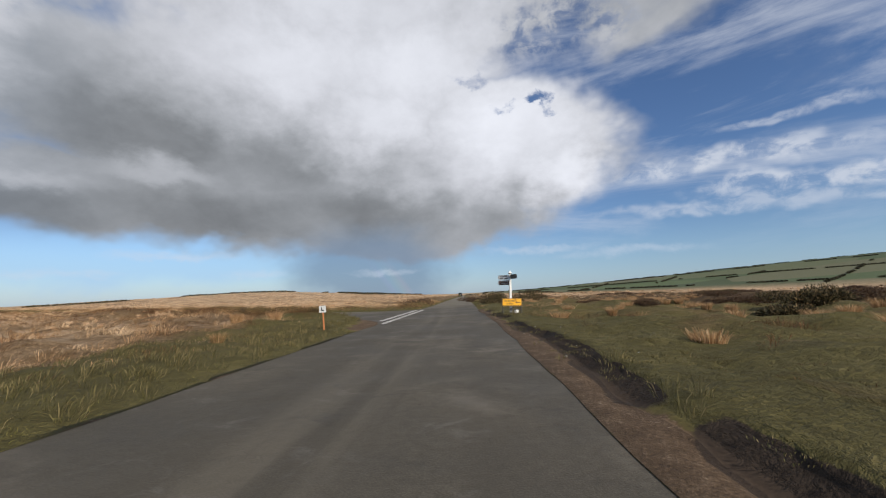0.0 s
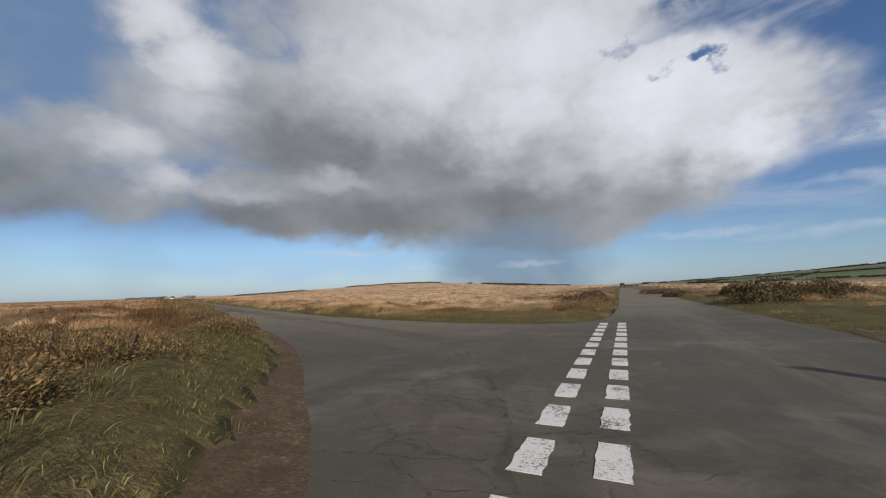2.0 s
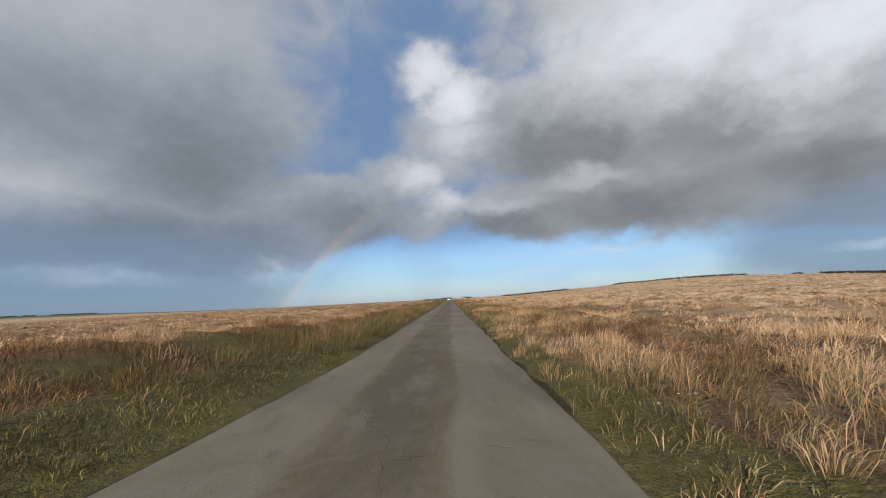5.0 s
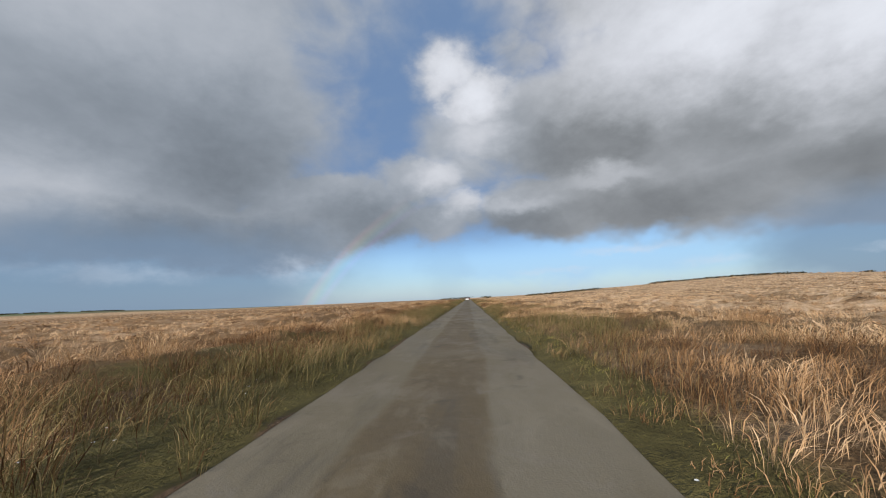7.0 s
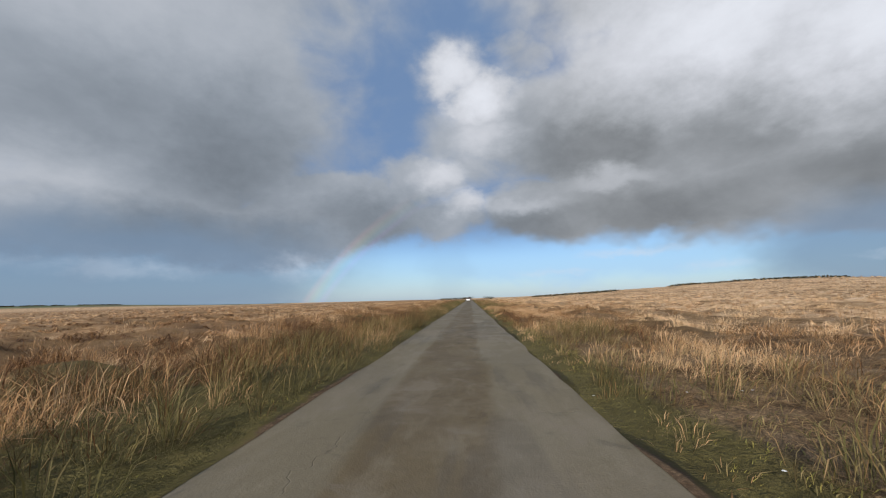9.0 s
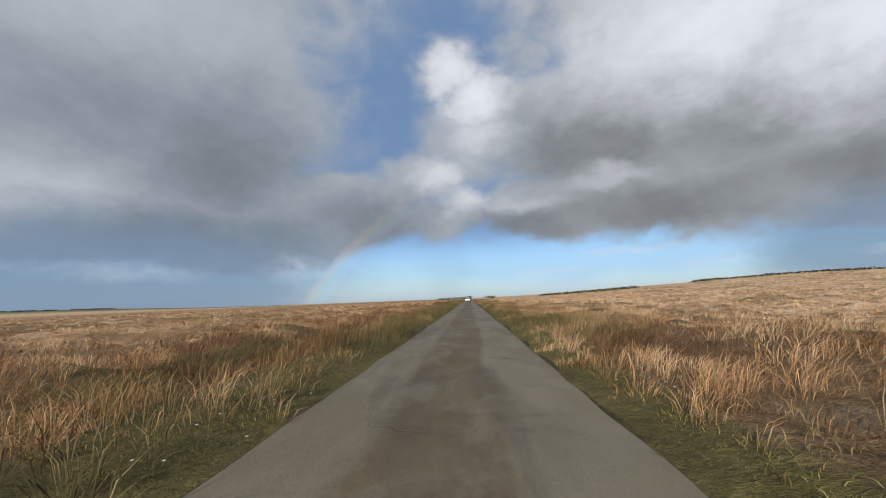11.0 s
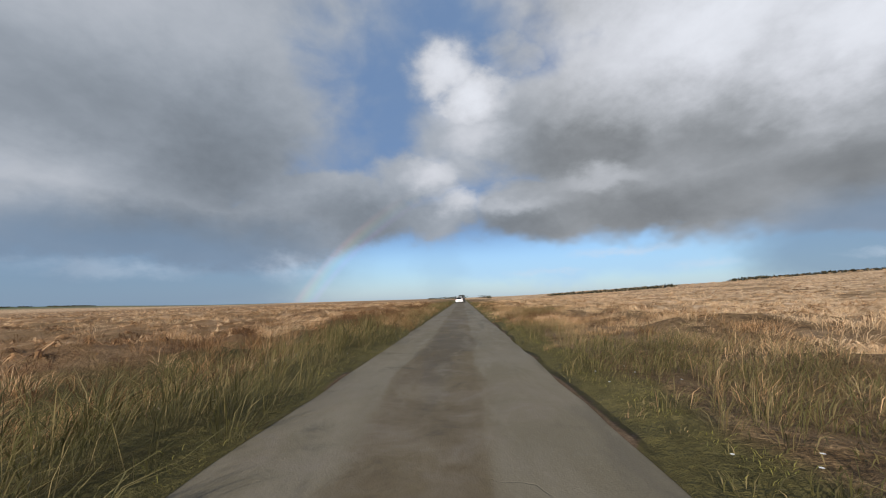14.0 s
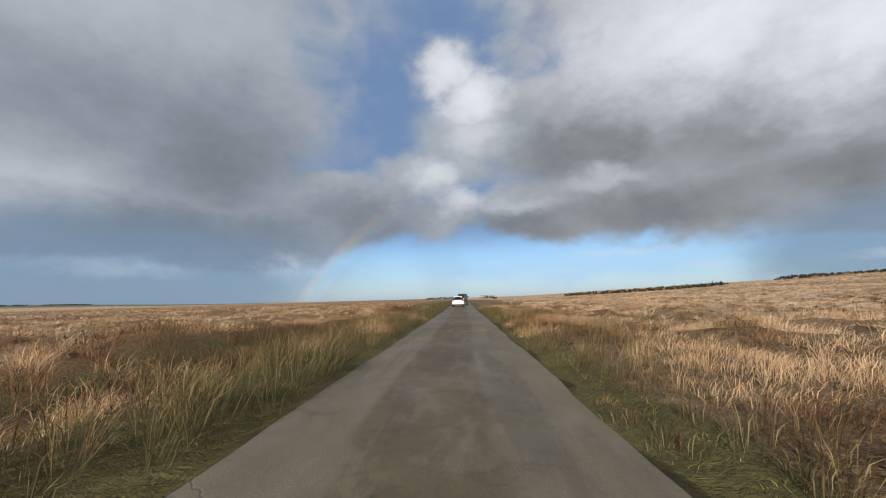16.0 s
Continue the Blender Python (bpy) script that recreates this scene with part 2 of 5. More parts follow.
def edge_distance(x, y, lines=None, reach=40.0):
    """Distance to the road's edge, up to reach."""
    best = np.full(x.shape, reach)
    for line in (lines or (LEFT_EDGE, TIP_EDGE, RIGHT_EDGE)):
        for px, py in line:
            near = (np.abs(x - px) < reach) & (np.abs(y - py) < reach)
            if near.any():
                best[near] = np.minimum(best[near], np.hypot(x[near] - px, y[near] - py))
    return best


def smooth(a, b, x):
    t = np.clip((x - a) / (b - a), 0, 1)
    return t * t * (3 - 2 * t)


def land(x, y):
    """The lie of the land, without its small bumps."""
    s, n_ = x * DS[0] + y * DS[1], x * NS[0] + y * NS[1] - SIDE_MID
    u, e = x * MAIN[0] + y * MAIN[1], x * MAIN[1] - y * MAIN[0]
    moor = smooth(6, 280, n_) * (1.9 + 12.5 * smooth(60, 330, s - 0.6 * n_) * (1 - 0.36 * smooth(320, 470, s))) * smooth(30, -70, e)
    moor = moor * (1 - 0.7 * smooth(420, 1500, np.hypot(x, y)))
    fall = -3.0 * smooth(10, 220, -n_) * smooth(20, 160, s) + 1.2 * smooth(8, 120, -n_) * smooth(60, 0, s)
    r, az = np.hypot(x, y), np.degrees(np.arctan2(x, y))
    right = smooth(900, 2600, r) * smooth(-4, 60, az) * (1 - smooth(100, 140, az)) * 142
    dip = -5.0 * smooth(60, 300, e) * smooth(30, 120, u)
    left = smooth(1500, 3600, r) * (smooth(-84, -102, az) * smooth(-175, -150, az)) * 22
    roll = (fbm(x / 90, y / 90, 21, 2) - 0.5) * 0.9 * smooth(25, 140, np.abs(n_)) * smooth(20, 120, np.abs(e))
    return moor + fall + right + dip + left + roll


# ---- materials ----
def material(name):
    m = bpy.data.materials.new(name)
    m.use_nodes = True
    m.node_tree.nodes.clear()
    n = Nodes(m.node_tree)
    shader = n.add("ShaderNodeBsdfPrincipled")
    out = n.add("ShaderNodeOutputMaterial")
    m.node_tree.links.new(shader.outputs[0], out.inputs[0])
    return m, n, shader


def bump(n, shader, height, strength=0.5, distance=0.02):
    b = n.add("ShaderNodeBump", Strength=strength, Distance=distance, Height=height)
    n.put(shader, "Normal", b.outputs[0])


def place(n):
    return n.add("ShaderNodeNewGeometry").outputs["Position"]


def plain(name, colour, rough=0.5, metal=0.0, grain=0.15, scale=30.0, relief=0.0, coat=0.0):
    """A painted, plastic or metal surface with a little dirt and wear."""
    m, n, shader = material(name)
    at = n.add("ShaderNodeTexCoord").outputs["Object"]
    spot = n.noise(at, scale, 5, 0.6)
    blot = n.noise(at, scale * 0.13, 3, 0.5)
    dull = tuple(c * 0.6 + 0.02 for c in colour)
    col = n.mix(n.math("MULTIPLY", n.step(spot, 0.4, 0.75), grain), colour, dull)
    col = n.mix(n.math("MULTIPLY", n.step(blot, 0.45, 0.8), grain), col, dull)
    n.put(shader, "Base Color", col)
    n.put(shader, "Roughness", n.math("ADD", rough, n.math("MULTIPLY", n.math("SUBTRACT", spot, 0.5), 0.2), clamp=True))
    n.put(shader, "Metallic", metal)
    n.put(shader, "Coat Weight", coat)
    if relief:
        bump(n, shader, spot, 0.4, relief)
    return m


def grass_material(name, straw, green):
    """Blades: straw to rust for the moor, green by the 'tone' that each tuft carries."""
    m, n, shader = material(name)
    at = place(n)
    tone = n.add("ShaderNodeAttribute")
    tone.attribute_name = "tone"
    t = tone.outputs["Fac"]
    patch = n.noise(at, 0.23, 4, 0.6)
    isle = n.add("ShaderNodeNewGeometry").outputs["Random Per Island"]
    pale = n.add("ShaderNodeAttribute")
    pale.attribute_name = "pale"
    dry = n.ramp(n.math("ADD", n.math("MULTIPLY", isle, 0.26), n.math("MULTIPLY", pale.outputs["Fac"], 0.78)), straw)
    lush = n.ramp(n.math("ADD", n.math("MULTIPLY", isle, 0.6), n.math("MULTIPLY", patch, 0.4)), green)
    col = n.mix(n.step(n.math("ADD", t, n.math("MULTIPLY", n.math("SUBTRACT", isle, 0.5), 0.5)), 0.3, 0.75), dry, lush)
    n.put(shader, "Base Color", col)
    n.put(shader, "Roughness", 0.65)
    n.put(shader, "Specular IOR Level", 0.25)
    thin = n.add("ShaderNodeBsdfTranslucent", Color=col)
    both = n.add("ShaderNodeMixShader", i0=0.25, i1=shader.outputs[0], i2=thin.outputs[0])
    out = [o for o in m.node_tree.nodes if o.type == "OUTPUT_MATERIAL"][0]
    m.node_tree.links.new(both.outputs[0], out.inputs[0])
    return m


STRAW = [(0.15, (0.090, 0.043, 0.018)), (0.36, (0.33, 0.185, 0.080)), (0.58, (0.58, 0.358, 0.182)), (0.85, (0.76, 0.555, 0.340))]
OLIVE = [(0.15, (0.044, 0.042, 0.014)), (0.5, (0.115, 0.102, 0.034)), (0.85, (0.31, 0.235, 0.11))]
TURF = [(0.15, (0.115, 0.112, 0.027)), (0.5, (0.215, 0.198, 0.050)), (0.85, (0.34, 0.29, 0.09))]
M_GRASS = grass_material("moor_grass", STRAW, OLIVE)
M_TURF = grass_material("verge_turf", STRAW, TURF)


def ground_material():
    m, n, shader = material("moorland_ground")
    at = place(n)

    def attr(key):
        node = n.add("ShaderNodeAttribute")
        node.attribute_name = key
        return node.outputs["Fac"]
    big, mid, small = n.noise(at, 0.035, 4, 0.6), n.noise(at, 0.35, 5, 0.65), n.noise(at, 3.2, 6, 0.7)
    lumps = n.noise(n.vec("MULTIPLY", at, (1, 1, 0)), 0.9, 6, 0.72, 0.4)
    comb = n.vec("ADD", at, n.vec("MULTIPLY", n.noise(at, 0.8, 3, 0.6, colour=True), (1.6, 1.6, 0)))
    mat_ = n.noise(n.vec("MULTIPLY", comb, (9.0, 30.0, 0)), 1.0, 5, 0.72, 0.6)
    mat2 = n.noise(n.vec("MULTIPLY", comb, (22.0, 6.0, 0)), 1.0, 4, 0.7, 0.5)
    fibre = n.math("MAXIMUM", mat_, mat2)
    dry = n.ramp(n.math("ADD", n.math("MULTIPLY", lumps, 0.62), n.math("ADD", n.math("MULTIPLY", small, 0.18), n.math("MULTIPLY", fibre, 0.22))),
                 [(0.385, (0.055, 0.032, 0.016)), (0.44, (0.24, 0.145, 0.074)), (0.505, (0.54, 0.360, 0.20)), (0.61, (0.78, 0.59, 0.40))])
    dry = n.mix(n.math("MULTIPLY", n.step(mid, 0.55, 0.75), 0.5), dry, (0.27, 0.15, 0.06))
    # brown thatch near the road, coloured darker as painted shade under the grass
    dry = n.mix(n.math("MULTIPLY", attr("thatch_shade"), n.step(mid, 0.3, 0.6, 0.8, 0.97)), dry, n.ramp(n.math("ADD", n.math("MULTIPLY", fibre, 0.75), n.math("MULTIPLY", small, 0.25)), [(0.46, (0.036, 0.023, 0.011)), (0.55, (0.13, 0.080, 0.036)), (0.66, (0.38, 0.245, 0.115))]))
    dry = n.mix(n.math("MULTIPLY", attr("rust"), n.step(mid, 0.35, 0.65, 0.40, 0.9)), dry, n.mix(fibre, (0.10, 0.055, 0.024), (0.34, 0.200, 0.095)))
    green = n.ramp(n.math("ADD", n.math("MULTIPLY", mid, 0.35), n.math("ADD", n.math("MULTIPLY", small, 0.35), n.math("MULTIPLY", fibre, 0.28))),
                   [(0.3, (0.050, 0.042, 0.016)), (0.5, (0.114, 0.098, 0.035)), (0.7, (0.205, 0.168, 0.068))])
    tract = n.noise(n.vec("ADD", at, n.vec("MULTIPLY", n.noise(at, 0.1, 3, 0.6, colour=True), (14, 14, 0))), 0.085, 6, 0.72)
    dry = n.mix(n.step(tract, 0.52, 0.62, 0.0, 0.5), dry, n.mix(small, (0.085, 0.050, 0.024), (0.26, 0.155, 0.072)))
    col = n.mix(n.step(n.math("ADD", attr("green"), n.math("MULTIPLY", n.math("SUBTRACT", mid, 0.5), 0.9)), 0.3, 0.65), dry, green)
    worn_ = n.math("MULTIPLY", n.step(tract, 0.47, 0.57), n.step(attr("green"), 0.85, 0.55))
    col = n.mix(n.math("MULTIPLY", worn_, 0.4), col, n.mix(fibre, (0.060, 0.040, 0.020), (0.25, 0.165, 0.080)))
    heath = n.mix(n.step(small, 0.35, 0.65), (0.06, 0.04, 0.022), (0.16, 0.105, 0.05))
    col = n.mix(n.step(n.math("ADD", attr("heath"), n.math("MULTIPLY", n.math("SUBTRACT", mid, 0.5), 0.8)), 0.35, 0.6), col, heath)
    grit = n.noise(at, 26, 4, 0.7)
    soil = n.ramp(n.math("ADD", n.math("MULTIPLY", small, 0.45), n.math("MULTIPLY", grit, 0.55)),
                  [(0.34, (0.045, 0.030, 0.018)), (0.5, (0.105, 0.070, 0.042)), (0.6, (0.18, 0.125, 0.078)), (0.68, (0.40, 0.32, 0.23))])
    soil = n.mix(n.step(mid, 0.35, 0.65, 0.0, 0.5), soil, (0.085, 0.055, 0.032))
    col = n.mix(n.step(n.math("ADD", attr("soil"), n.math("MULTIPLY", n.math("SUBTRACT", small, 0.5), 0.7)), 0.4, 0.6), col, soil)
    col = n.mix(n.step(n.math("ADD", attr("peat"), n.math("MULTIPLY", n.math("SUBTRACT", small, 0.5), 1.1)), 0.35, 0.6), col, n.mix(grit, (0.024, 0.017, 0.012), (0.075, 0.054, 0.038)))
    # far enclosed fields
    cells = n.add("ShaderNodeTexVoronoi", Vector=n.vec("MULTIPLY", at, (1 / 420, 1 / 240, 0)), Scale=1.0)
    field = n.ramp(n.add("ShaderNodeSeparateColor", Color=cells.outputs["Color"]).outputs[0],
                   [(0.2, (0.085, 0.105, 0.055)), (0.5, (0.115, 0.15, 0.07)), (0.8, (0.16, 0.155, 0.09))])
    col = n.mix(attr("field"), col, field)
    n.put(shader, "Base Color", col)
    n.put(shader, "Roughness", 0.92)
    n.put(shader, "Specular IOR Level", 0.15)
    level = n.step(attr("soil"), 0.2, 0.6, 1.0, 0.06)
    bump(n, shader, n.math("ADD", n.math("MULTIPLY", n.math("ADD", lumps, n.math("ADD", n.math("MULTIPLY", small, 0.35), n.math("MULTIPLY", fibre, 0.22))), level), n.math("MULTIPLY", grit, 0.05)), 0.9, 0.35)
    return m


M_GROUND = ground_material()


def asphalt_material():
    m, n, shader = material("worn_asphalt")
    at = place(n)
    s = n.vec("DOT_PRODUCT", at, (DS[0], DS[1], 0))
    c = n.vec("DOT_PRODUCT", at, (NS[0], NS[1], 0))
    road = n.add("ShaderNodeCombineXYZ", X=n.math("MULTIPLY", s, 0.22), Y=c, Z=0.0).outputs[0]
    chips, grit = n.noise(at, 55, 3, 0.6), n.noise(at, 9, 5, 0.65)
    broad, long_ = n.noise(at, 0.35, 4, 0.6), n.noise(road, 0.9, 5, 0.62, 0.3)
    col = n.ramp(n.math("ADD", n.math("MULTIPLY", chips, 0.36), n.math("ADD", n.math("MULTIPLY", grit, 0.24), n.math("MULTIPLY", broad, 0.4))),
                 [(0.32, (0.044, 0.038, 0.028)), (0.5, (0.088, 0.076, 0.056)), (0.68, (0.150, 0.130, 0.096))])
    lane = n.step(s, 20.0, 38.0)
    across = n.vec("DOT_PRODUCT", at, (MAIN[1], -MAIN[0], 0))
    along = n.add("ShaderNodeCombineXYZ", X=n.math("MULTIPLY", n.vec("DOT_PRODUCT", at, (MAIN[0], MAIN[1], 0)), 0.06), Y=across, Z=0.0).outputs[0]
    streak = n.noise(along, 1.1, 5, 0.6, 0.2)
    col = n.mix(n.math("MULTIPLY", n.step(lane, 0.6, 0.0), n.step(streak, 0.38, 0.60, 0.55, 0.0)), col, n.mix(chips, (0.048, 0.041, 0.030), (0.100, 0.086, 0.063)))
    pale_ = n.math("MULTIPLY", n.step(lane, 0.6, 0.0), n.step(n.math("ABSOLUTE", n.math("ADD", across, 1.5)), 0.9, 0.3, 0.0, 0.35))
    col = n.mix(n.math("MULTIPLY", pale_, n.step(streak, 0.4, 0.6)), col, (0.175, 0.150, 0.110))
    col = n.mix(n.math("MULTIPLY", lane, 0.55), col, n.mix(chips, (0.165, 0.140, 0.089), (0.25, 0.215, 0.140)))
    worn = n.math("MULTIPLY", n.step(long_, 0.46, 0.62), lane)
    col = n.mix(n.math("MULTIPLY", worn, 0.35), col, (0.225, 0.200, 0.150))
    # mud carried along between the wheel tracks
    off = n.math("ABSOLUTE", n.math("SUBTRACT", n.math("ADD", c, n.math("MULTIPLY", n.math("SUBTRACT", long_, 0.5), 0.7)), SIDE_MID))
    mud = n.math("MULTIPLY", n.math("MULTIPLY", n.step(off, 0.74, 0.58), lane), n.step(n.noise(road, 0.30, 5, 0.6), 0.34, 0.44, 0.30, 1.0))
    col = n.mix(n.math("MULTIPLY", mud, 0.9), col, n.mix(grit, (0.088, 0.067, 0.036), (0.155, 0.120, 0.068)))
    wet = n.math("MULTIPLY", n.step(n.noise(n.vec("MULTIPLY", road, (2.2, 0.8, 0)), 0.8, 4, 0.6), 0.44, 0.52), n.math("MULTIPLY", n.step(off, 0.66, 0.48), lane))
    col = n.mix(n.math("MULTIPLY", wet, 0.75), col, n.mix(grit, (0.080, 0.061, 0.034), (0.140, 0.108, 0.064)))
    # blackened stretches in the wheel tracks and worn pale ones
    tar = n.noise(n.vec("MULTIPLY", road, (0.8, 1.3, 0)), 0.7, 6, 0.62, 0.25)
    col = n.mix(n.math("MULTIPLY", n.math("MULTIPLY", n.step(tar, 0.53, 0.60), 0.34), lane), col, (0.066, 0.060, 0.050))
    fret = n.noise(n.vec("MULTIPLY", road, (2.6, 1.6, 0)), 1.1, 7, 0.68, 0.4)
    col = n.mix(n.math("MULTIPLY", n.math("MULTIPLY", n.step(fret, 0.50, 0.64), 0.26), lane), col, n.mix(chips, (0.19, 0.168, 0.125), (0.31, 0.275, 0.205)))
    # stains and smears, and dark repaired strips at the junction
    smear = n.noise(n.vec("ADD", at, n.vec("MULTIPLY", n.noise(at, 0.5, 3, 0.6, colour=True), (2.0, 2.0, 0))), 1.3, 6, 0.7)
    col = n.mix(n.math("MULTIPLY", n.step(smear, 0.56, 0.72), 0.45), col, (0.040, 0.037, 0.033))
    col = n.mix(n.math("MULTIPLY", n.step(smear, 0.45, 0.30), 0.35), col, (0.20, 0.18, 0.155))
    # an old patch with a ragged joint in the mouth of the side road, and a darker strip beside it
    ragged = n.math("ADD", c, n.math("MULTIPLY", n.math("SUBTRACT", n.noise(at, 1.6, 5, 0.65), 0.5), 0.5))
    laid = n.math("MULTIPLY", n.step(ragged, 21.16, 21.24), n.math("MULTIPLY", n.step(s, 33.0, 32.75), n.step(s, 19.0, 27.0)))
    col = n.mix(n.math("MULTIPLY", laid, n.step(grit, 0.35, 0.6, 0.45, 0.85)), col, n.mix(chips, (0.130, 0.112, 0.076), (0.205, 0.180, 0.126)))
    strip = n.math("MULTIPLY", n.step(n.math("ABSOLUTE", n.math("SUBTRACT", ragged, 20.9)), 0.34, 0.24), n.math("MULTIPLY", n.step(s, 37.0, 33.5), n.step(s, 22.0, 28.0)))
    col = n.mix(n.math("MULTIPLY", strip, 0.38), col, (0.064, 0.057, 0.046))
    gravel = n.math("MULTIPLY", n.math("MULTIPLY", n.step(n.math("ABSOLUTE", n.math("SUBTRACT", ragged, 19.9)), 0.75, 0.3), n.math("MULTIPLY", n.step(s, 46.0, 36.0), n.step(s, 16.0, 24.0))), n.step(n.noise(at, 30, 6, 0.8), 0.42, 0.60))
    col = n.mix(n.math("MULTIPLY", gravel, 0.28), col, (0.24, 0.208, 0.150))
    # cracks
    crack = n.add("ShaderNodeTexVoronoi", Vector=n.vec("ADD", at, n.vec("MULTIPLY", n.noise(at, 0.8, 4, 0.6, colour=True), (1.2, 1.2, 0))), Scale=0.33)
    crack.feature = "DISTANCE_TO_EDGE"
    line = n.math("MULTIPLY", n.step(crack.outputs["Distance"], 0.0042, 0.0), n.step(broad, 0.5, 0.6))
    col = n.mix(n.math("MULTIPLY", line, 0.16), col, (0.022, 0.02, 0.018))
    # crazed and tarred asphalt on the inside of the corner
    reach = n.vec("LENGTH", n.vec("MULTIPLY", n.vec("SUBTRACT", at, (-4.2, 23.4, 0)), (0.24, 0.24, 0)))
    bend = n.math("MULTIPLY", n.step(reach, 1.0, 0.3), n.step(grit, 0.42, 0.58))
    warped = n.vec("ADD", at, n.vec("MULTIPLY", n.noise(at, 2.0, 4, 0.6, colour=True), (0.5, 0.5, 0)))
    craze = n.add("ShaderNodeTexVoronoi", Vector=n.vec("MULTIPLY", warped, (0.9, 2.6, 0)), Scale=1.0)
    craze.feature = "DISTANCE_TO_EDGE"
    mesh = n.math("MULTIPLY", n.step(craze.outputs["Distance"], 0.035, 0.0), bend)
    line = n.math("MAXIMUM", line, mesh)
    col = n.mix(n.math("MULTIPLY", mesh, 0.5), col, (0.022, 0.02, 0.018))
    # curved tar joints left by old repairs
    wob = n.math("MULTIPLY", n.math("SUBTRACT", n.noise(at, 0.9, 4, 0.6), 0.5), 0.8)
    for cx, cy, rad in ((-14.0, 21.0, 11.0), (-12.6, 20.0, 10.9), (-20.5, 19.0, 17.8)):
        ring = n.math("ADD", n.vec("LENGTH", n.vec("MULTIPLY", n.vec("SUBTRACT", at, (cx, cy, 0)), (1, 1, 0))), wob)
        joint = n.math("MULTIPLY", n.step(n.math("ABSOLUTE", n.math("SUBTRACT", ring, rad)), 0.045, 0.012), n.step(smear, 0.44, 0.54))
        col = n.mix(n.math("MULTIPLY", joint, 0.3), col, (0.026, 0.024, 0.022))
    # muddy water dried out toward the mouth of the side road
    dust = n.math("MULTIPLY", n.step(n.noise(at, 0.16, 4, 0.65), 0.46, 0.64), n.step(smear, 0.6, 0.4))
    col = n.mix(n.math("MULTIPLY", dust, 0.5), col, (0.20, 0.17, 0.13))
    n.put(shader, "Base Color", col)
    n.put(shader, "Roughness", n.step(broad, 0.3, 0.7, 0.62, 0.85))
    n.put(shader, "Specular IOR Level", 0.22)
    bump(n, shader, n.math("ADD", n.math("MULTIPLY", chips, 0.6), n.math("SUBTRACT", grit, line)), 0.5, 0.012)
    return m


M_ASPHALT = asphalt_material()


def mark_material():
    m, n, shader = material("worn_road_paint")
    at = place(n)
    chips, blot = n.noise(at, 38, 4, 0.65), n.noise(at, 3.0, 4, 0.6)
    gone = n.step(n.math("ADD", n.math("MULTIPLY", chips, 0.6), n.math("MULTIPLY", blot, 0.5)), 0.55, 0.68)
    n.put(shader, "Base Color", n.mix(gone, (0.66, 0.64, 0.59), (0.10, 0.095, 0.088)))
    n.put(shader, "Roughness", 0.7)
    bump(n, shader, chips, 0.3, 0.004)
    return m


M_MARK = mark_material()
M_WHITE = plain("weathered_white_paint", (0.78, 0.78, 0.74), 0.5, grain=0.35, scale=14)
M_SIGNWHITE = plain("sign_white", (0.75, 0.76, 0.74), 0.45, grain=0.3, scale=18)
M_YELLOW = plain("sign_yellow", (0.80, 0.40, 0.006), 0.45, grain=0.2, scale=12)
M_BROWN = plain("sign_brown", (0.10, 0.042, 0.022), 0.45, grain=0.3, scale=14)
M_BLACK = plain("matt_black", (0.018, 0.018, 0.018), 0.5, grain=0.2)
M_BACK = plain("grimy_sign_back", (0.115, 0.108, 0.088), 0.75, grain=0.5, scale=10)
M_STEEL = plain("dull_steel", (0.30, 0.29, 0.28), 0.5, 0.8, grain=0.4)
M_FRAME = plain("dark_steel_frame", (0.07, 0.065, 0.06), 0.55, 0.5, grain=0.4)
M_STAKE = plain("orange_stained_wood", (0.55, 0.20, 0.07), 0.7, grain=0.4, scale=25, relief=0.002)
M_STONE = plain("white_stone", (0.68, 0.66, 0.61), 0.8, grain=0.4, scale=9, relief=0.02)
M_CARWHITE = plain("white_car_paint", (0.78, 0.79, 0.80), 0.25, grain=0.1, coat=0.6)
M_CARDARK = plain("dark_car_paint", (0.022, 0.026, 0.026), 0.3, grain=0.2, coat=0.5)
M_GLASS = plain("dark_car_glass", (0.01, 0.012, 0.014), 0.06, grain=0.0)
M_TYRE = plain("tyre_rubber", (0.016, 0.016, 0.016), 0.85, grain=0.2)
M_RIM = plain("wheel_rim", (0.35, 0.35, 0.36), 0.35, 0.7)
M_RED = plain("red_lamp", (0.35, 0.015, 0.012), 0.25)
M_PLATE = plain("yellow_plate", (0.70, 0.52, 0.05), 0.4)


# ---- builders ----
def mesh_from(name, verts, faces, mat, attrs=()):
    """A mesh from arrays of points and of triangles or quads."""
    me = bpy.data.meshes.new(name)
    verts, faces = np.asarray(verts, np.float32), np.asarray(faces, np.int32)
    k = faces.shape[1]
    me.vertices.add(len(verts))
    me.vertices.foreach_set("co", verts.ravel())
    me.loops.add(faces.size)
    me.loops.foreach_set("vertex_index", faces.ravel())
    me.polygons.add(len(faces))
    me.polygons.foreach_set("loop_start", np.arange(0, faces.size, k, dtype=np.int32))
    for key, values in attrs:
        me.attributes.new(key, "FLOAT", "POINT").data.foreach_set("value", np.asarray(values, np.float32))
    me.update()
    me.validate()
    me.materials.append(mat)
    return me


def part(name, bm, mat, parent=None, label="", m=None, smooth_faces=False):
    me = bpy.data.meshes.new(name)
    bmesh.ops.recalc_face_normals(bm, faces=bm.faces)
    for f in bm.faces:
        f.smooth = smooth_faces
    bm.to_mesh(me)
    bm.free()
    me.materials.append(mat)
    ob = new(name, me)
    ob.parent = parent
    if m is not None:
        ob.matrix_basis = m
    return tagged(ob, label)


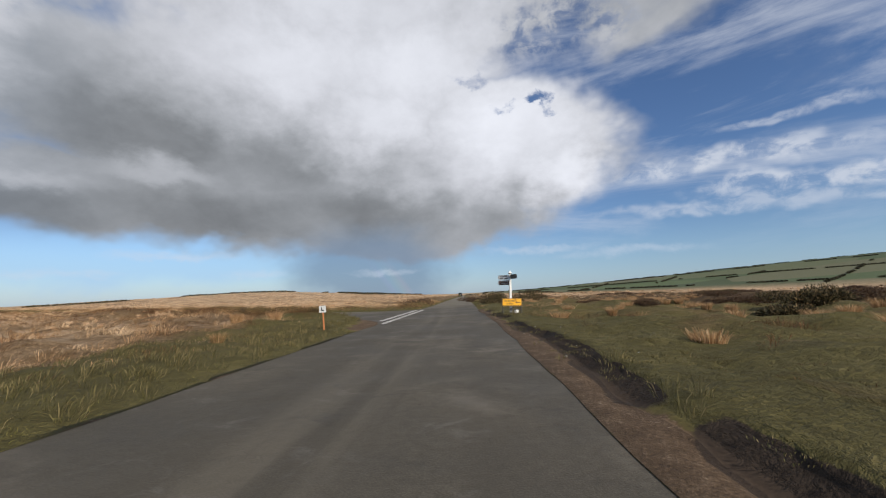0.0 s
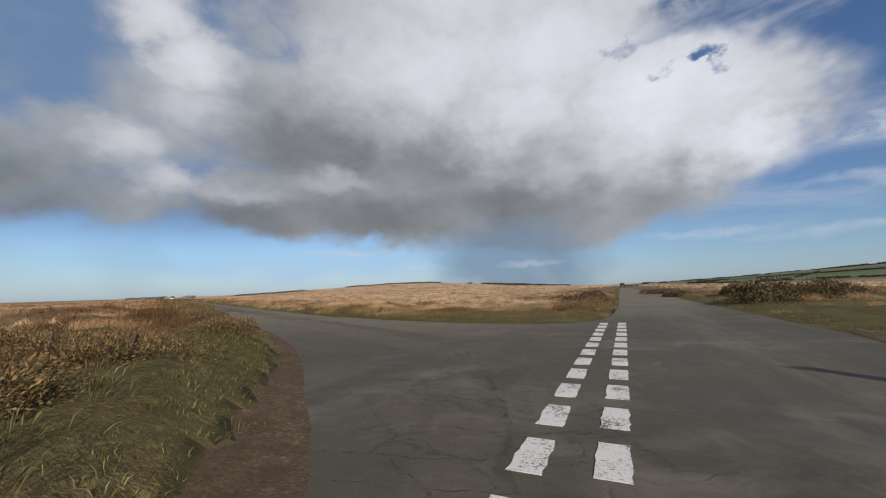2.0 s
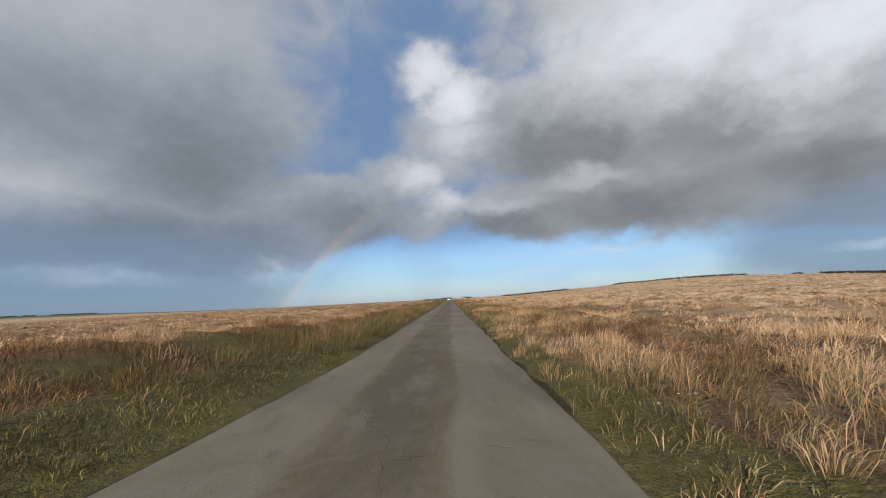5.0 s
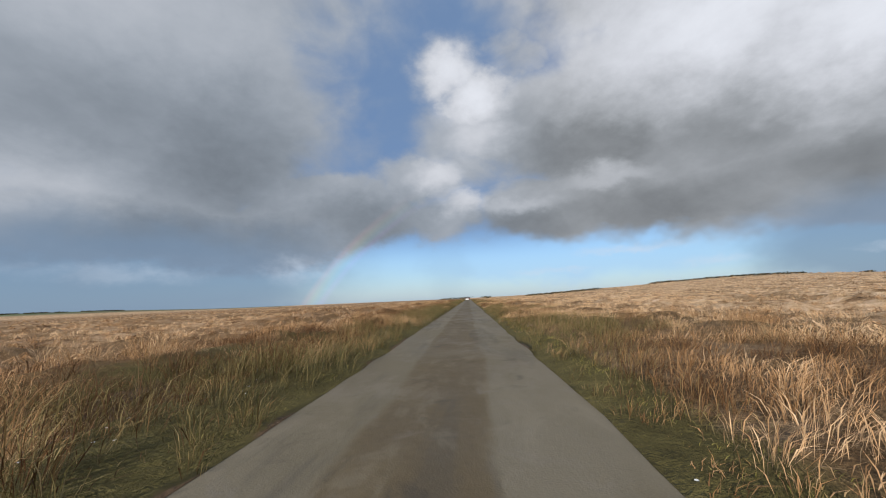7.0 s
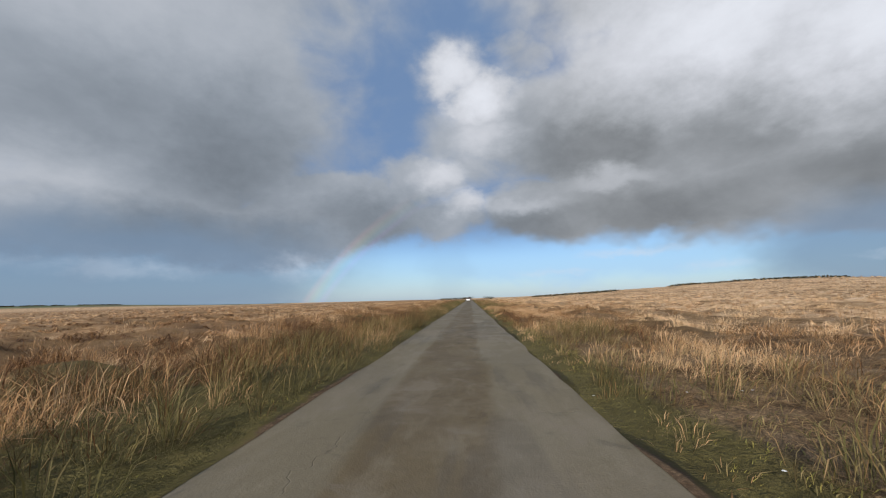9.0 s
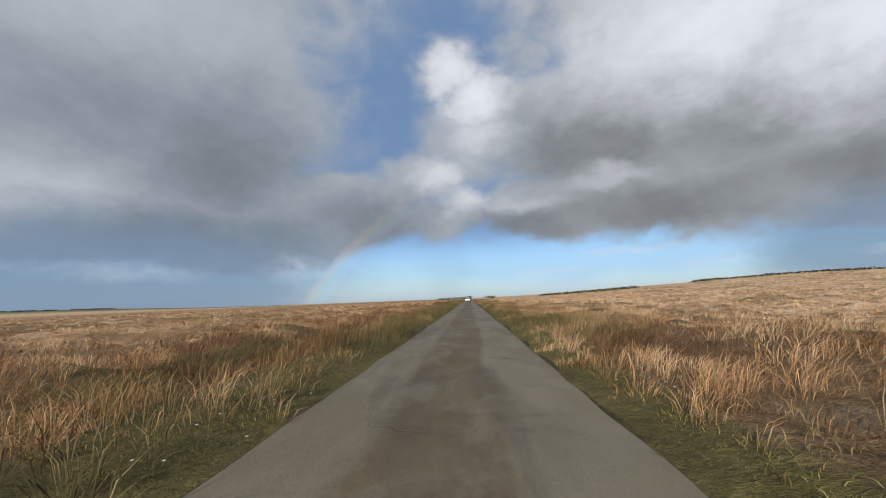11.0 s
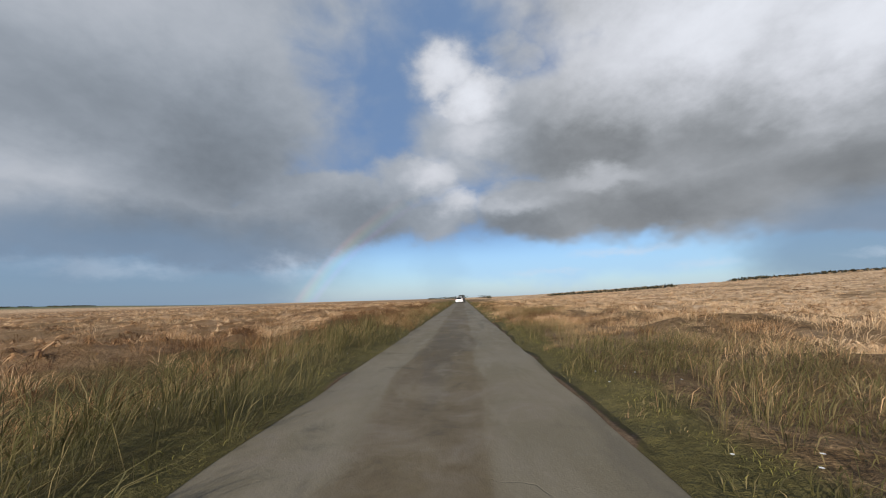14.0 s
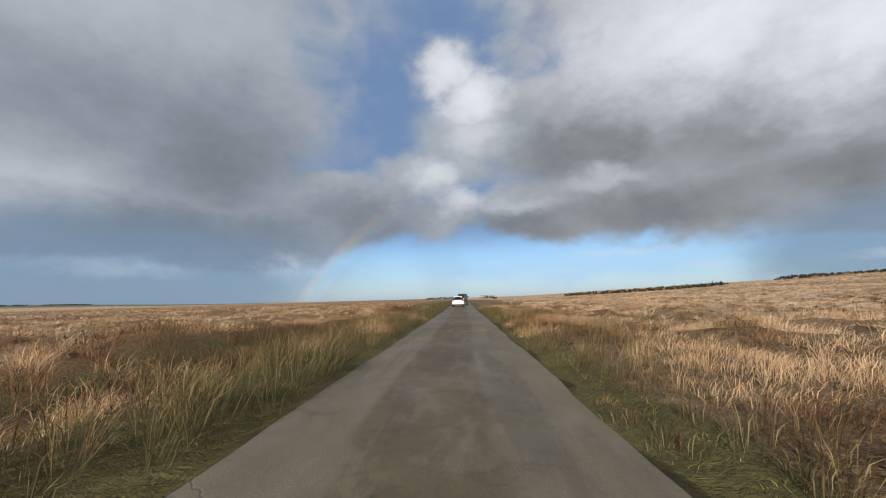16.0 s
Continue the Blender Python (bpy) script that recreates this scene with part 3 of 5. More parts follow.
def box(sx, sy, sz, x=0, y=0, z=0, bevel=0.0, m=None):
    """A bevelled box of that size, centred on x, y, with its foot at z."""
    bm = bmesh.new()
    bmesh.ops.create_cube(bm, size=1, matrix=(m or Matrix()) @ Matrix.Translation((x, y, z + sz / 2)) @ Matrix.Diagonal((sx, sy, sz, 1)))
    if bevel:
        bmesh.ops.bevel(bm, geom=bm.edges[:], offset=bevel, segments=2, affect="EDGES", profile=0.5)
    return bm


def rod(r0, r1, height, m=None, sides=12):
    bm = bmesh.new()
    bmesh.ops.create_cone(bm, cap_ends=True, segments=sides, radius1=r0, radius2=r1, depth=height, matrix=(m or Matrix()) @ Matrix.Translation((0, 0, height / 2)))
    return bm


def plate(points, thick, m=None):
    """A flat plate: an outline in x, z with a thickness along y."""
    bm = bmesh.new()
    front = [bm.verts.new((x, -thick / 2, z)) for x, z in points]
    back = [bm.verts.new((x, thick / 2, z)) for x, z in points]
    bm.faces.new(front)
    bm.faces.new(back[::-1])
    for i in range(len(points)):
        j = (i + 1) % len(points)
        bm.faces.new((front[i], back[i], back[j], front[j]))
    if m is not None:
        bm.transform(m)
    return bm


def text_mesh(text, size, depth):
    data = bpy.data.curves.new("letter", "FONT")
    data.body, data.size, data.extrude, data.resolution_u = text, size, depth, 3
    data.align_y = "CENTER"
    tmp = new("letter", data)
    me = bpy.data.meshes.new_from_object(tmp.evaluated_get(bpy.context.evaluated_depsgraph_get()))
    bpy.data.objects.remove(tmp)
    return me


def lettering(text, size, mat, parent, m, depth=0.002):
    """Raised letters, one part each, centred, upright in x and z, facing -y."""
    def right(me):
        return max(v.co.x for v in me.vertices)
    total = right(text_mesh(text, size, depth))
    for i, ch in enumerate(text):
        if ch == " ":
            continue
        me = text_mesh(ch, size, depth)
        x = right(text_mesh(text[:i + 1], size, depth)) - right(me) - total / 2
        me.materials.clear()
        me.materials.append(mat)
        ob = new("letter", me)
        ob.parent = parent
        ob.matrix_basis = m @ pose(x, 0, 0, 90)


# ---- ground ----
def axis(parts):
    out = []
    for a, b, gap in parts:
        out.append(np.arange(a, b, gap))
    return np.concatenate(out + [np.array([parts[-1][1]])])


def corner_soil(x, y, d):
    """Bare trodden soil beside the road at the corner."""
    u = x * MAIN[0] + y * MAIN[1]
    e = x * MAIN[1] - y * MAIN[0]
    wide = 1.0 - 0.45 * smooth(20, 25, u)
    return smooth(wide, wide * 0.35, d) * smooth(13, 17, u) * smooth(37, 29, u) * (e < -3) * (x * NS[0] + y * NS[1] < SIDE_MID) * 1.1


def peat_bank(x, y):
    """Dark peat laid bare along the bank behind the corner's turf: (bare, height)."""
    s, ns = x * DS[0] + y * DS[1], x * NS[0] + y * NS[1] - SIDE_MID
    line = -3.55 + 0.35 * (fbm(s / 2.0, ns * 0, 141, 2) - 0.5)
    run = smooth(27.5, 29, s) * smooth(39, 33, s)
    bare = np.exp(-((ns - line) / 0.24) ** 2) * run * smooth(0.34, 0.44, fbm(s / 2.4, ns / 1.6, 151, 3))
    return bare, 0.13 * smooth(line + 0.25, line - 0.3, ns) * smooth(-9, -5, ns) * run


def build_ground():
    sa_ = axis([(-4700, -1500, 200), (-1500, -300, 60), (-300, -60, 10), (-60, -14, 1.5), (-14, 70, 0.6), (70, 250, 0.95), (250, 420, 2.4),
                (420, 900, 12), (900, 2000, 60), (2000, 4700, 200)])
    na_ = axis([(-4700, -1500, 200), (-1500, -300, 50), (-300, -90, 7), (-90, -30, 1.8), (-30, 4, 0.8), (4, 15, 0.5), (15, 27, 0.36), (27, 44, 0.5), (44, 70, 0.9),
                (70, 150, 2.2), (150, 420, 8), (420, 1500, 50), (1500, 4700, 200)])
    S, N = np.meshgrid(sa_, na_, indexing="ij")
    x, y = S * DS[0] + N * NS[0], S * DS[1] + N * NS[1]
    d = edge_distance(x, y)
    hit = inside(x, y)
    r = np.hypot(x, y)
    d[hit] = 0
    near = smooth(0.2, 4.0, d)
    z = land(x, y) * smooth(1.0, 30.0, d)
    close = smooth(300, 140, np.abs(N - 20)) * smooth(420, 300, np.abs(S))
    lump = (fbm(x / 1.5, y / 1.5, 31, 3) - 0.5) * 0.85 + (fbm(x / 6, y / 6, 41, 2) - 0.5) * 0.7
    z += lump * smooth(0.6, 6.0, d) * close
    # verge: a low bank of turf beside the road, hollow behind it
    z += 0.10 * smooth(0.05, 0.7, d) + (fbm(x * 1.6, y * 1.6, 51, 2) - 0.4) * 0.16 * smooth(0.1, 1.0, d) * smooth(200, 100, np.abs(N - 20))
    ns = N - SIDE_MID
    z -= 0.30 * np.exp(-((ns + 4.6) / 0.9) ** 2) * smooth(30, 40, S) * smooth(0.3, 0.8, d)
    e = x * MAIN[1] - y * MAIN[0]
    u = x * MAIN[0] + y * MAIN[1]
    z += 0.40 * smooth(0.5, 1.8 - 0.4 * smooth(20, 25, u), d) * smooth(12, 6, d) * smooth(15, 21, u) * smooth(44, 34, u) * (e < -3.5) * smooth(0.5, -1.6, ns)
    peat, rise = peat_bank(x, y)
    z += rise
    z = np.where(hit, -0.06, z)
    z = np.where((d < 0.25) & ~hit, z * 0.6, z)
    # what grows where
    rightside = smooth(0.5, 2.5, e)
    leftside = smooth(0.5, -0.5, ns)
    green = np.maximum(smooth(1.9 - 0.8 * leftside - (0.75 - 0.15 * leftside) * smooth(40, 48, S), 0.30, d) * 0.95, rightside * smooth(34, 16, d) * smooth(60, 40, u) * 0.66)
    green = np.maximum(green, (1 - leftside) * smooth(3.2, 1.4, d) * smooth(30, 40, S) * 0.22)
    green = np.maximum(green, (e < -4) * smooth(26, 18, u) * smooth(7, 4, d) * 0.75)
    corner = (1 - rightside) * (e < 0) * smooth(-60, -8, S - 40) * smooth(9, 2, d) * (ns < 0)
    green = np.maximum(green, corner * 0.75)
    green = np.where(r > 800, 0.0, green)
    heath = rightside * smooth(15, 27, e + 0.2 * u) * smooth(105, 65, r) * 0.95
    dirt = smooth(0.35, 0.05, d) * 0.6
    ditch = np.exp(-((ns + 4.6) / 0.8) ** 2) * smooth(28, 36, S)
    dirt = np.maximum(dirt, ditch * smooth(0.5, 0.62, fbm(S / 2.5, N / 1.5, 121, 2)) * 1.1)
    dirt = np.maximum(dirt, corner_soil(x, y, d))
    az = np.degrees(np.arctan2(x, y))
    far = smooth(900, 1300, r) * smooth(2, 9, az) + smooth(2000, 2600, r) * (az < -80)
    i = np.arange(S.size).reshape(S.shape)
    faces = np.stack([i[:-1, :-1], i[1:, :-1], i[1:, 1:], i[:-1, 1:]], -1).reshape(-1, 4)[:, ::-1]
    low = z - 0.32 * smooth(0.15, 0.7, d) * (d < 1.95) * (e > 0) * (u > -18) * (u < 50)
    # the painted shade under the grass fades out 5 to 16 m from the road
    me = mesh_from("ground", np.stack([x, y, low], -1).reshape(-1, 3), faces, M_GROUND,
                   [("green", green.ravel()), ("heath", heath.ravel()), ("soil", dirt.ravel()), ("peat", (peat * 1.2).ravel()), ("field", np.clip(far, 0, 1).ravel()), ("thatch_shade", (smooth(16, 5, d) * 0.9).ravel()), ("rust", (smooth(0, -5, ns) * smooth(-900, -400, ns) * smooth(28, 50, S)).ravel())])
    me.polygons.foreach_set("use_smooth", np.ones(len(me.polygons), bool))
    ob = tagged(new("ground", me), "open moorland ground of straw-coloured grass and green verges", "moorland", kind="structure")
    return ob, (sa_, na_, z)


GROUND, (GS, GN, GZ) = build_ground()


def ground_z(x, y):
    """Height of the ground mesh at arrays x, y."""
    x, y = np.atleast_1d(x).astype(float), np.atleast_1d(y).astype(float)
    s, n_ = x * DS[0] + y * DS[1], x * NS[0] + y * NS[1]
    i = np.clip(np.searchsorted(GS, s) - 1, 0, len(GS) - 2)
    j = np.clip(np.searchsorted(GN, n_) - 1, 0, len(GN) - 2)
    fs, fn = (s - GS[i]) / (GS[i + 1] - GS[i]), (n_ - GN[j]) / (GN[j + 1] - GN[j])
    return (GZ[i, j] * (1 - fs) + GZ[i + 1, j] * fs) * (1 - fn) + (GZ[i, j + 1] * (1 - fs) + GZ[i + 1, j + 1] * fs) * fn


def gz(x, y):
    return float(ground_z(x, y)[0])


def build_road():
    bm = bmesh.new()
    top = [bm.verts.new((px, py, 0.0)) for px, py in OUTLINE]
    face = bm.faces.new(top)
    if face.normal.z < 0:
        face.normal_flip()
    skirt = bmesh.ops.extrude_edge_only(bm, edges=bm.edges[:])
    for v in skirt["geom"]:
        if isinstance(v, bmesh.types.BMVert):
            v.co.z = -0.12
    bmesh.ops.triangulate(bm, faces=[f for f in bm.faces if len(f.verts) > 4])
    me = bpy.data.meshes.new("road")
    bm.to_mesh(me)
    bm.free()
    me.materials.append(M_ASPHALT)
    return tagged(new("road", me), "worn grey asphalt moorland road with muddy strips at a junction", "road", kind="structure")


build_road()


def verge_profile(o, u, g, rutted):
    """Height and cover of the strip beside the road, o metres out from its edge, u metres along it."""
    lip = 0.006 + 0.05 * smooth(0.0, 0.45, o) + (fbm(u * 1.3, o * 3.0, 151, 3) - 0.45) * 0.06 * smooth(0.05, 0.4, o)
    z = lip + (np.maximum(g, lip) - lip) * smooth(0.2, 0.8, o)
    soil = smooth(0.12, 0.0, o) * 0.3 + (fbm(u / 1.6, o, 153, 3) - 0.5) * 1.4 * smooth(0.45, 0.05, o)
    peat = np.zeros_like(z)
    if rutted:
        amp = smooth(-6, 2, u) * smooth(38, 26, u)
        mid = 0.62 + (fbm(u / 2.4, u * 0, 161, 3) - 0.5) * 0.7
        cut = np.where(o < mid, smooth(0.34, 0.08, mid - o), smooth(0.40, 0.16, o - mid + (fbm(u * 1.7, o * 2, 163, 2) - 0.5) * 0.2)) * (0.55 + 0.9 * fbm(u / 1.2, u * 0, 165, 2)) * smooth(0.24, 0.42, fbm(u / 2.6, u * 0, 169, 2))
        flat = 0.016 + (fbm(u * 2, o * 4, 167, 3) - 0.5) * 0.03
        z = z + (flat - z) * smooth(mid + 0.15, mid - 0.2, o) * amp * smooth(0.0, 0.15, o)
        z = z - 0.11 * cut * amp * smooth(0.1, 0.3, o)
        soil = np.maximum(soil, smooth(mid + 0.1, mid - 0.3, o) * amp * (0.55 + 0.9 * fbm(u * 0.9, o * 2, 173, 3) * smooth(0.0, 0.1, o)))
        peat = smooth(0.15, 0.5, cut) * amp
    return z, soil, peat


def build_verge(name, line, out, rutted, label):
    """A strip of turf and soil that laps over the asphalt's edge."""
    t = np.gradient(line, axis=0)
    t /= np.linalg.norm(t, axis=1)[:, None]
    side = np.c_[-t[:, 1], t[:, 0]]
    k = np.cumsum(np.r_[0, np.linalg.norm(np.diff(line, axis=0), axis=1)])
    u = line @ MAIN if rutted else k
    lap = 0.05 + 0.045 * fbm(k * 0.9, k * 0, 171 + len(line), 3) + 0.035 * vnoise(k * 1.2, k * 0, 5)
    O, U = np.meshgrid(out, u)
    X = line[:, :1] + side[:, :1] * (O - lap[:, None] * smooth(0.5, 0.0, O))
    Y = line[:, 1:] + side[:, 1:] * (O - lap[:, None] * smooth(0.5, 0.0, O))
    g = ground_z(X.ravel(), Y.ravel()).reshape(X.shape)
    z, soil, peat = verge_profile(O, U, g, rutted)
    z[:, 0] = 0.004
    z[:, -1] = g[:, -1] - 0.04
    if rutted:
        z[:, -2] = g[:, -2] + 0.01
    bare = corner_soil(X, Y, O)
    i = np.arange(X.size).reshape(X.shape)
    faces = np.stack([i[:-1, :-1], i[1:, :-1], i[1:, 1:], i[:-1, 1:]], -1).reshape(-1, 4)
    me = mesh_from(name, np.stack([X, Y, z], -1).reshape(-1, 3), faces[:, ::-1], M_GROUND,
                   [("green", np.full(X.size, 0.95)), ("heath", np.zeros(X.size)), ("soil", np.maximum(soil, bare).ravel()), ("peat", peat.ravel()), ("field", np.zeros(X.size)), ("thatch_shade", np.full(X.size, 0.5)), ("rust", np.zeros(X.size))])
    me.polygons.foreach_set("use_smooth", np.ones(len(me.polygons), bool))
    return tagged(new(name, me), label, "verge", kind="structure")


def stretch(line, way, a, b):
    k = line @ way
    return line[(k > a) & (k < b)]


NARROW = np.array([0.0, 0.05, 0.12, 0.22, 0.34, 0.5, 0.7, 0.95])
build_verge("verge", LEFT_EDGE[(LEFT_EDGE @ DS < 300) & (LEFT_EDGE @ MAIN > -20)], NARROW, False, "narrow green turf verge with soil at the asphalt's edge")
build_verge("verge", TIP_EDGE[(TIP_EDGE @ DS < 300) & (TIP_EDGE @ MAIN < 200)], NARROW, False, "green turf verge lapping over the road's edge")
build_verge("verge", stretch(RIGHT_EDGE, MAIN, -20, 150), np.r_[NARROW[:-1], np.arange(0.8, 2.5, 0.11)], True, "gravel strip and dark peaty wheel rut beside the road")

# ---- give-way marks across the mouth of the side road ----
MARK_DIR = Vector((0.072, 0.997, 0)).normalized()


def build_marks():
    thing = tagged(new("give_way_marking"), "two rows of worn white dashes painted on the asphalt", "road marking")
    shapes = []
    for k in range(4):
        bm = bmesh.new()
        w, l = 0.24, 0.64
        pts = []
        for i in range(8):
            pts.append((-w / 2 + random.uniform(-0.012, 0.012), -l / 2 + l * i / 7))
        for i in range(8):
            pts.append((w / 2 + random.uniform(-0.012, 0.012), l / 2 - l * i / 7))
        low = [bm.verts.new((px, py, 0.0)) for px, py in pts]
        up = [bm.verts.new((px, py, 0.006)) for px, py in pts]
        bm.faces.new(up)
        for i in range(16):
            j = (i + 1) % 16
            bm.faces.new((low[i], low[j], up[j], up[i]))
        me = bpy.data.meshes.new("dash")
        bm.to_mesh(me)
        bm.free()
        me.materials.append(M_MARK)
        shapes.append(me)
    turn = math.degrees(math.atan2(-MARK_DIR.x, MARK_DIR.y))
    for row, (x0, y0, count) in enumerate(((-3.13, 20.95, 14), (-2.72, 19.0, 16))):
        for i in range(count):
            at = Vector((x0, y0, 0.001)) + MARK_DIR * (i * 1.0)
            ob = new("dash", shapes[(i + row) % 4])
            ob.parent = thing
            ob.matrix_basis = pose(*at, 0, 0, turn)
    return thing


build_marks()

# ---- fingerpost, diversion sign, learner board ----
def build_fingerpost(x, y):
    thing = tagged(new("fingerpost"), "white wooden fingerpost with pyramid cap and three direction arms", "signpost")
    thing.matrix_basis = pose(x, y, gz(x, y) - 0.05, 0, 1.0, 4)
    part("post", box(0.115, 0.115, 2.22, bevel=0.008), M_WHITE, thing)
    part("foot", box(0.14, 0.14, 0.32, z=0, bevel=0.01), M_STEEL, thing, "dull grey metal sleeve")
    bm = bmesh.new()
    bmesh.ops.create_cone(bm, cap_ends=True, segments=4, radius1=0.15, radius2=0.006, depth=0.15, matrix=pose(0, 0, 2.385, 0, 0, 45))
    part("cap", bm, M_WHITE, thing)
    part("collar", box(0.19, 0.19, 0.03, z=2.28, bevel=0.004), M_BLACK, thing, "dark moulding under the cap")
    part("neck", box(0.085, 0.085, 0.09, z=2.20), M_WHITE, thing)

    def arm(z, height, length, turn, mat, lines, ink, label):
        m = pose(0, 0, z, 0, 0, turn)
        tip = height * 0.32
        pts = [(-0.07, -height / 2), (-length + tip, -height / 2), (-length, 0), (-length + tip, height / 2), (-0.07, height / 2)]
        ob = part("arm", plate(pts, 0.035), mat, thing, label, m)
        rim = [(px * 1.012, pz * 1.08) for px, pz in pts]
        part("edge", plate(rim, 0.026), M_BLACK if mat is not M_BROWN else M_SIGNWHITE, ob)
        for text, size, dx, dz in lines:
            lettering(text, size, ink, ob, pose(-length / 2 + dx, -0.019, dz))
        return ob
    a = arm(2.07, 0.24, 0.78, -38, M_SIGNWHITE, [("LUTSFORD", 0.092, 0.0, 0.055), ("ELMS", 0.092, -0.15, -0.055)], M_BLACK, "white arm with black place names")
    part("text_bar", box(0.20, 0.004, 0.055, x=-0.25, y=-0.019, z=-0.085), M_BLACK, a)
    b = arm(1.76, 0.26, 0.80, -39, M_BROWN, [("Youth Hostel", 0.094, 0.04, 0.052), ("Docton Mill", 0.094, 0.04, -0.058)], M_SIGNWHITE, "brown tourist arm with white letters")
    part("chevron", plate([(-0.79, 0), (-0.725, 0.105), (-0.675, 0.105), (-0.74, 0), (-0.675, -0.105), (-0.725, -0.105)], 0.004, pose(0, -0.02, 0)), M_SIGNWHITE, b)
    arm(2.10, 0.24, 0.66, 112, M_BACK, [], M_BLACK, "grimy dark arm pointing the other way")
    for z in (1.70, 1.82, 2.05, 2.16):
        part("bolt", rod(0.012, 0.012, 0.02, pose(0.02, -0.056, z, 90), 8), M_STEEL, thing)


build_fingerpost(3.98, 23.05)


def build_diversion_sign(x, y):
    thing = tagged(new("diversion_sign"), "yellow diverted traffic sign on a low steel frame in grass", "road sign")
    thing.matrix_basis = pose(x, y, gz(x, y), 0, 1.5, -4)
    w, h, z0 = 1.10, 0.43, 0.42
    lean = pose(0, 0, 0, -9)
    board = part("board", box(w, 0.018, h, z=z0, bevel=0.006), M_YELLOW, thing, "", lean)
    for nm, bm in (("border", box(w - 0.02, 0.006, 0.022, y=-0.01, z=z0 + 0.008)), ("border", box(w - 0.02, 0.006, 0.022, y=-0.01, z=z0 + h - 0.03)),
                   ("border", box(0.022, 0.006, h - 0.02, x=-w / 2 + 0.02, y=-0.01, z=z0 + 0.01)), ("border", box(0.022, 0.006, h - 0.02, x=w / 2 - 0.02, y=-0.01, z=z0 + 0.01))):
        part(nm, bm, M_BLACK, board)
    lettering("Diverted", 0.168, M_BLACK, board, pose(-0.155, -0.013, z0 + 0.29))
    lettering("traffic", 0.168, M_BLACK, board, pose(-0.12, -0.013, z0 + 0.13))
    part("arrow", plate([(0.18, 0.21), (0.30, 0.29), (0.26, 0.23), (0.47, 0.23), (0.47, 0.19), (0.26, 0.19), (0.30, 0.13)], 0.005, pose(0, -0.012, z0)), M_BLACK, board)
    part("spot", rod(0.035, 0.035, 0.005, pose(0.21, -0.011, z0 + 0.34, 90), 14), M_BLACK, board)
    for sx in (-1, 1):
        part("leg", box(0.032, 0.032, 0.94, x=sx * (w / 2 - 0.02), y=0.018, z=-0.06, bevel=0.003), M_FRAME, thing, "", lean)
        part("strut", box(0.028, 0.028, 0.94, x=sx * (w / 2 - 0.04), y=0, z=-0.06, bevel=0.003), M_FRAME, thing, "", pose(0, 0.42, 0, 20))
    part("crossbar", box(w - 0.06, 0.025, 0.025, y=0.02, z=0.20, bevel=0.003), M_FRAME, thing, "", lean)
    return thing


build_diversion_sign(3.95, 22.5)


def build_sandbag(x, y):
    bm = bmesh.new()
    bmesh.ops.create_icosphere(bm, subdivisions=3, radius=1)
    for v in bm.verts:
        k = 1 + 0.22 * noise.noise(v.co * 1.7) + 0.08 * noise.noise(v.co * 5)
        v.co = Vector((math.copysign(abs(v.co.x) ** 0.6, v.co.x) * 0.125 * k, math.copysign(abs(v.co.y) ** 0.7, v.co.y) * 0.10 * k, max(math.copysign(abs(v.co.z) ** 0.6, v.co.z), -0.8) * 0.11 * k + 0.15 * v.co.x * 0.2))
    ob = part("sandbag", bm, M_STONE, None, "", pose(x, y, gz(x, y) + 0.08, 0, 8, 20), True)
    tagged(ob, "dirty white sandbag lying under the yellow sign", "sandbag")


build_sandbag(4.22, 22.62)


def build_learner_board(x, y):
    thing = tagged(new("stake_sign"), "small white board with a black letter L on wooden stake", "sign")
    thing.matrix_basis = pose(x, y, gz(x, y) - 0.12, 2, -3, -14)
    part("stake", box(0.045, 0.03, 0.92, z=0, bevel=0.004), M_STAKE, thing, "orange-brown sawn wooden stake")
    board = part("board", box(0.27, 0.014, 0.24, y=-0.024, z=0.74, bevel=0.003), M_SIGNWHITE, thing)
    part("letter", plate([(-0.045, 0.06), (0.065, 0.06), (0.065, 0.092), (-0.01, 0.092), (-0.01, 0.19), (-0.045, 0.19)], 0.005, pose(0, -0.034, 0.74)), M_BLACK, board)
    return thing


build_learner_board(-4.2, 14.3)


# ---- vehicles ----
def hull(stations, rings=10):
    """A body lofted through stations (y, half-width, low, high, roundness)."""
    bm = bmesh.new()
    loops = []
    for y, w, lo, hi, rnd in stations:
        loop = []
        for k in range(rings):
            a = 2 * math.pi * (k + 0.5) / rings
            cx, cz = math.cos(a), math.sin(a)
            p = 2.0 / rnd
            px = math.copysign(abs(cx) ** p, cx) * w
            pz = math.copysign(abs(cz) ** p, cz) * (hi - lo) / 2 + (hi + lo) / 2
            loop.append(bm.verts.new((px, y, pz)))
        loops.append(loop)
    for a, b in zip(loops, loops[1:]):
        for k in range(rings):
            j = (k + 1) % rings
            bm.faces.new((a[k], a[j], b[j], b[k]))
    bm.faces.new(loops[0][::-1])
    bm.faces.new(loops[-1])
    return bm


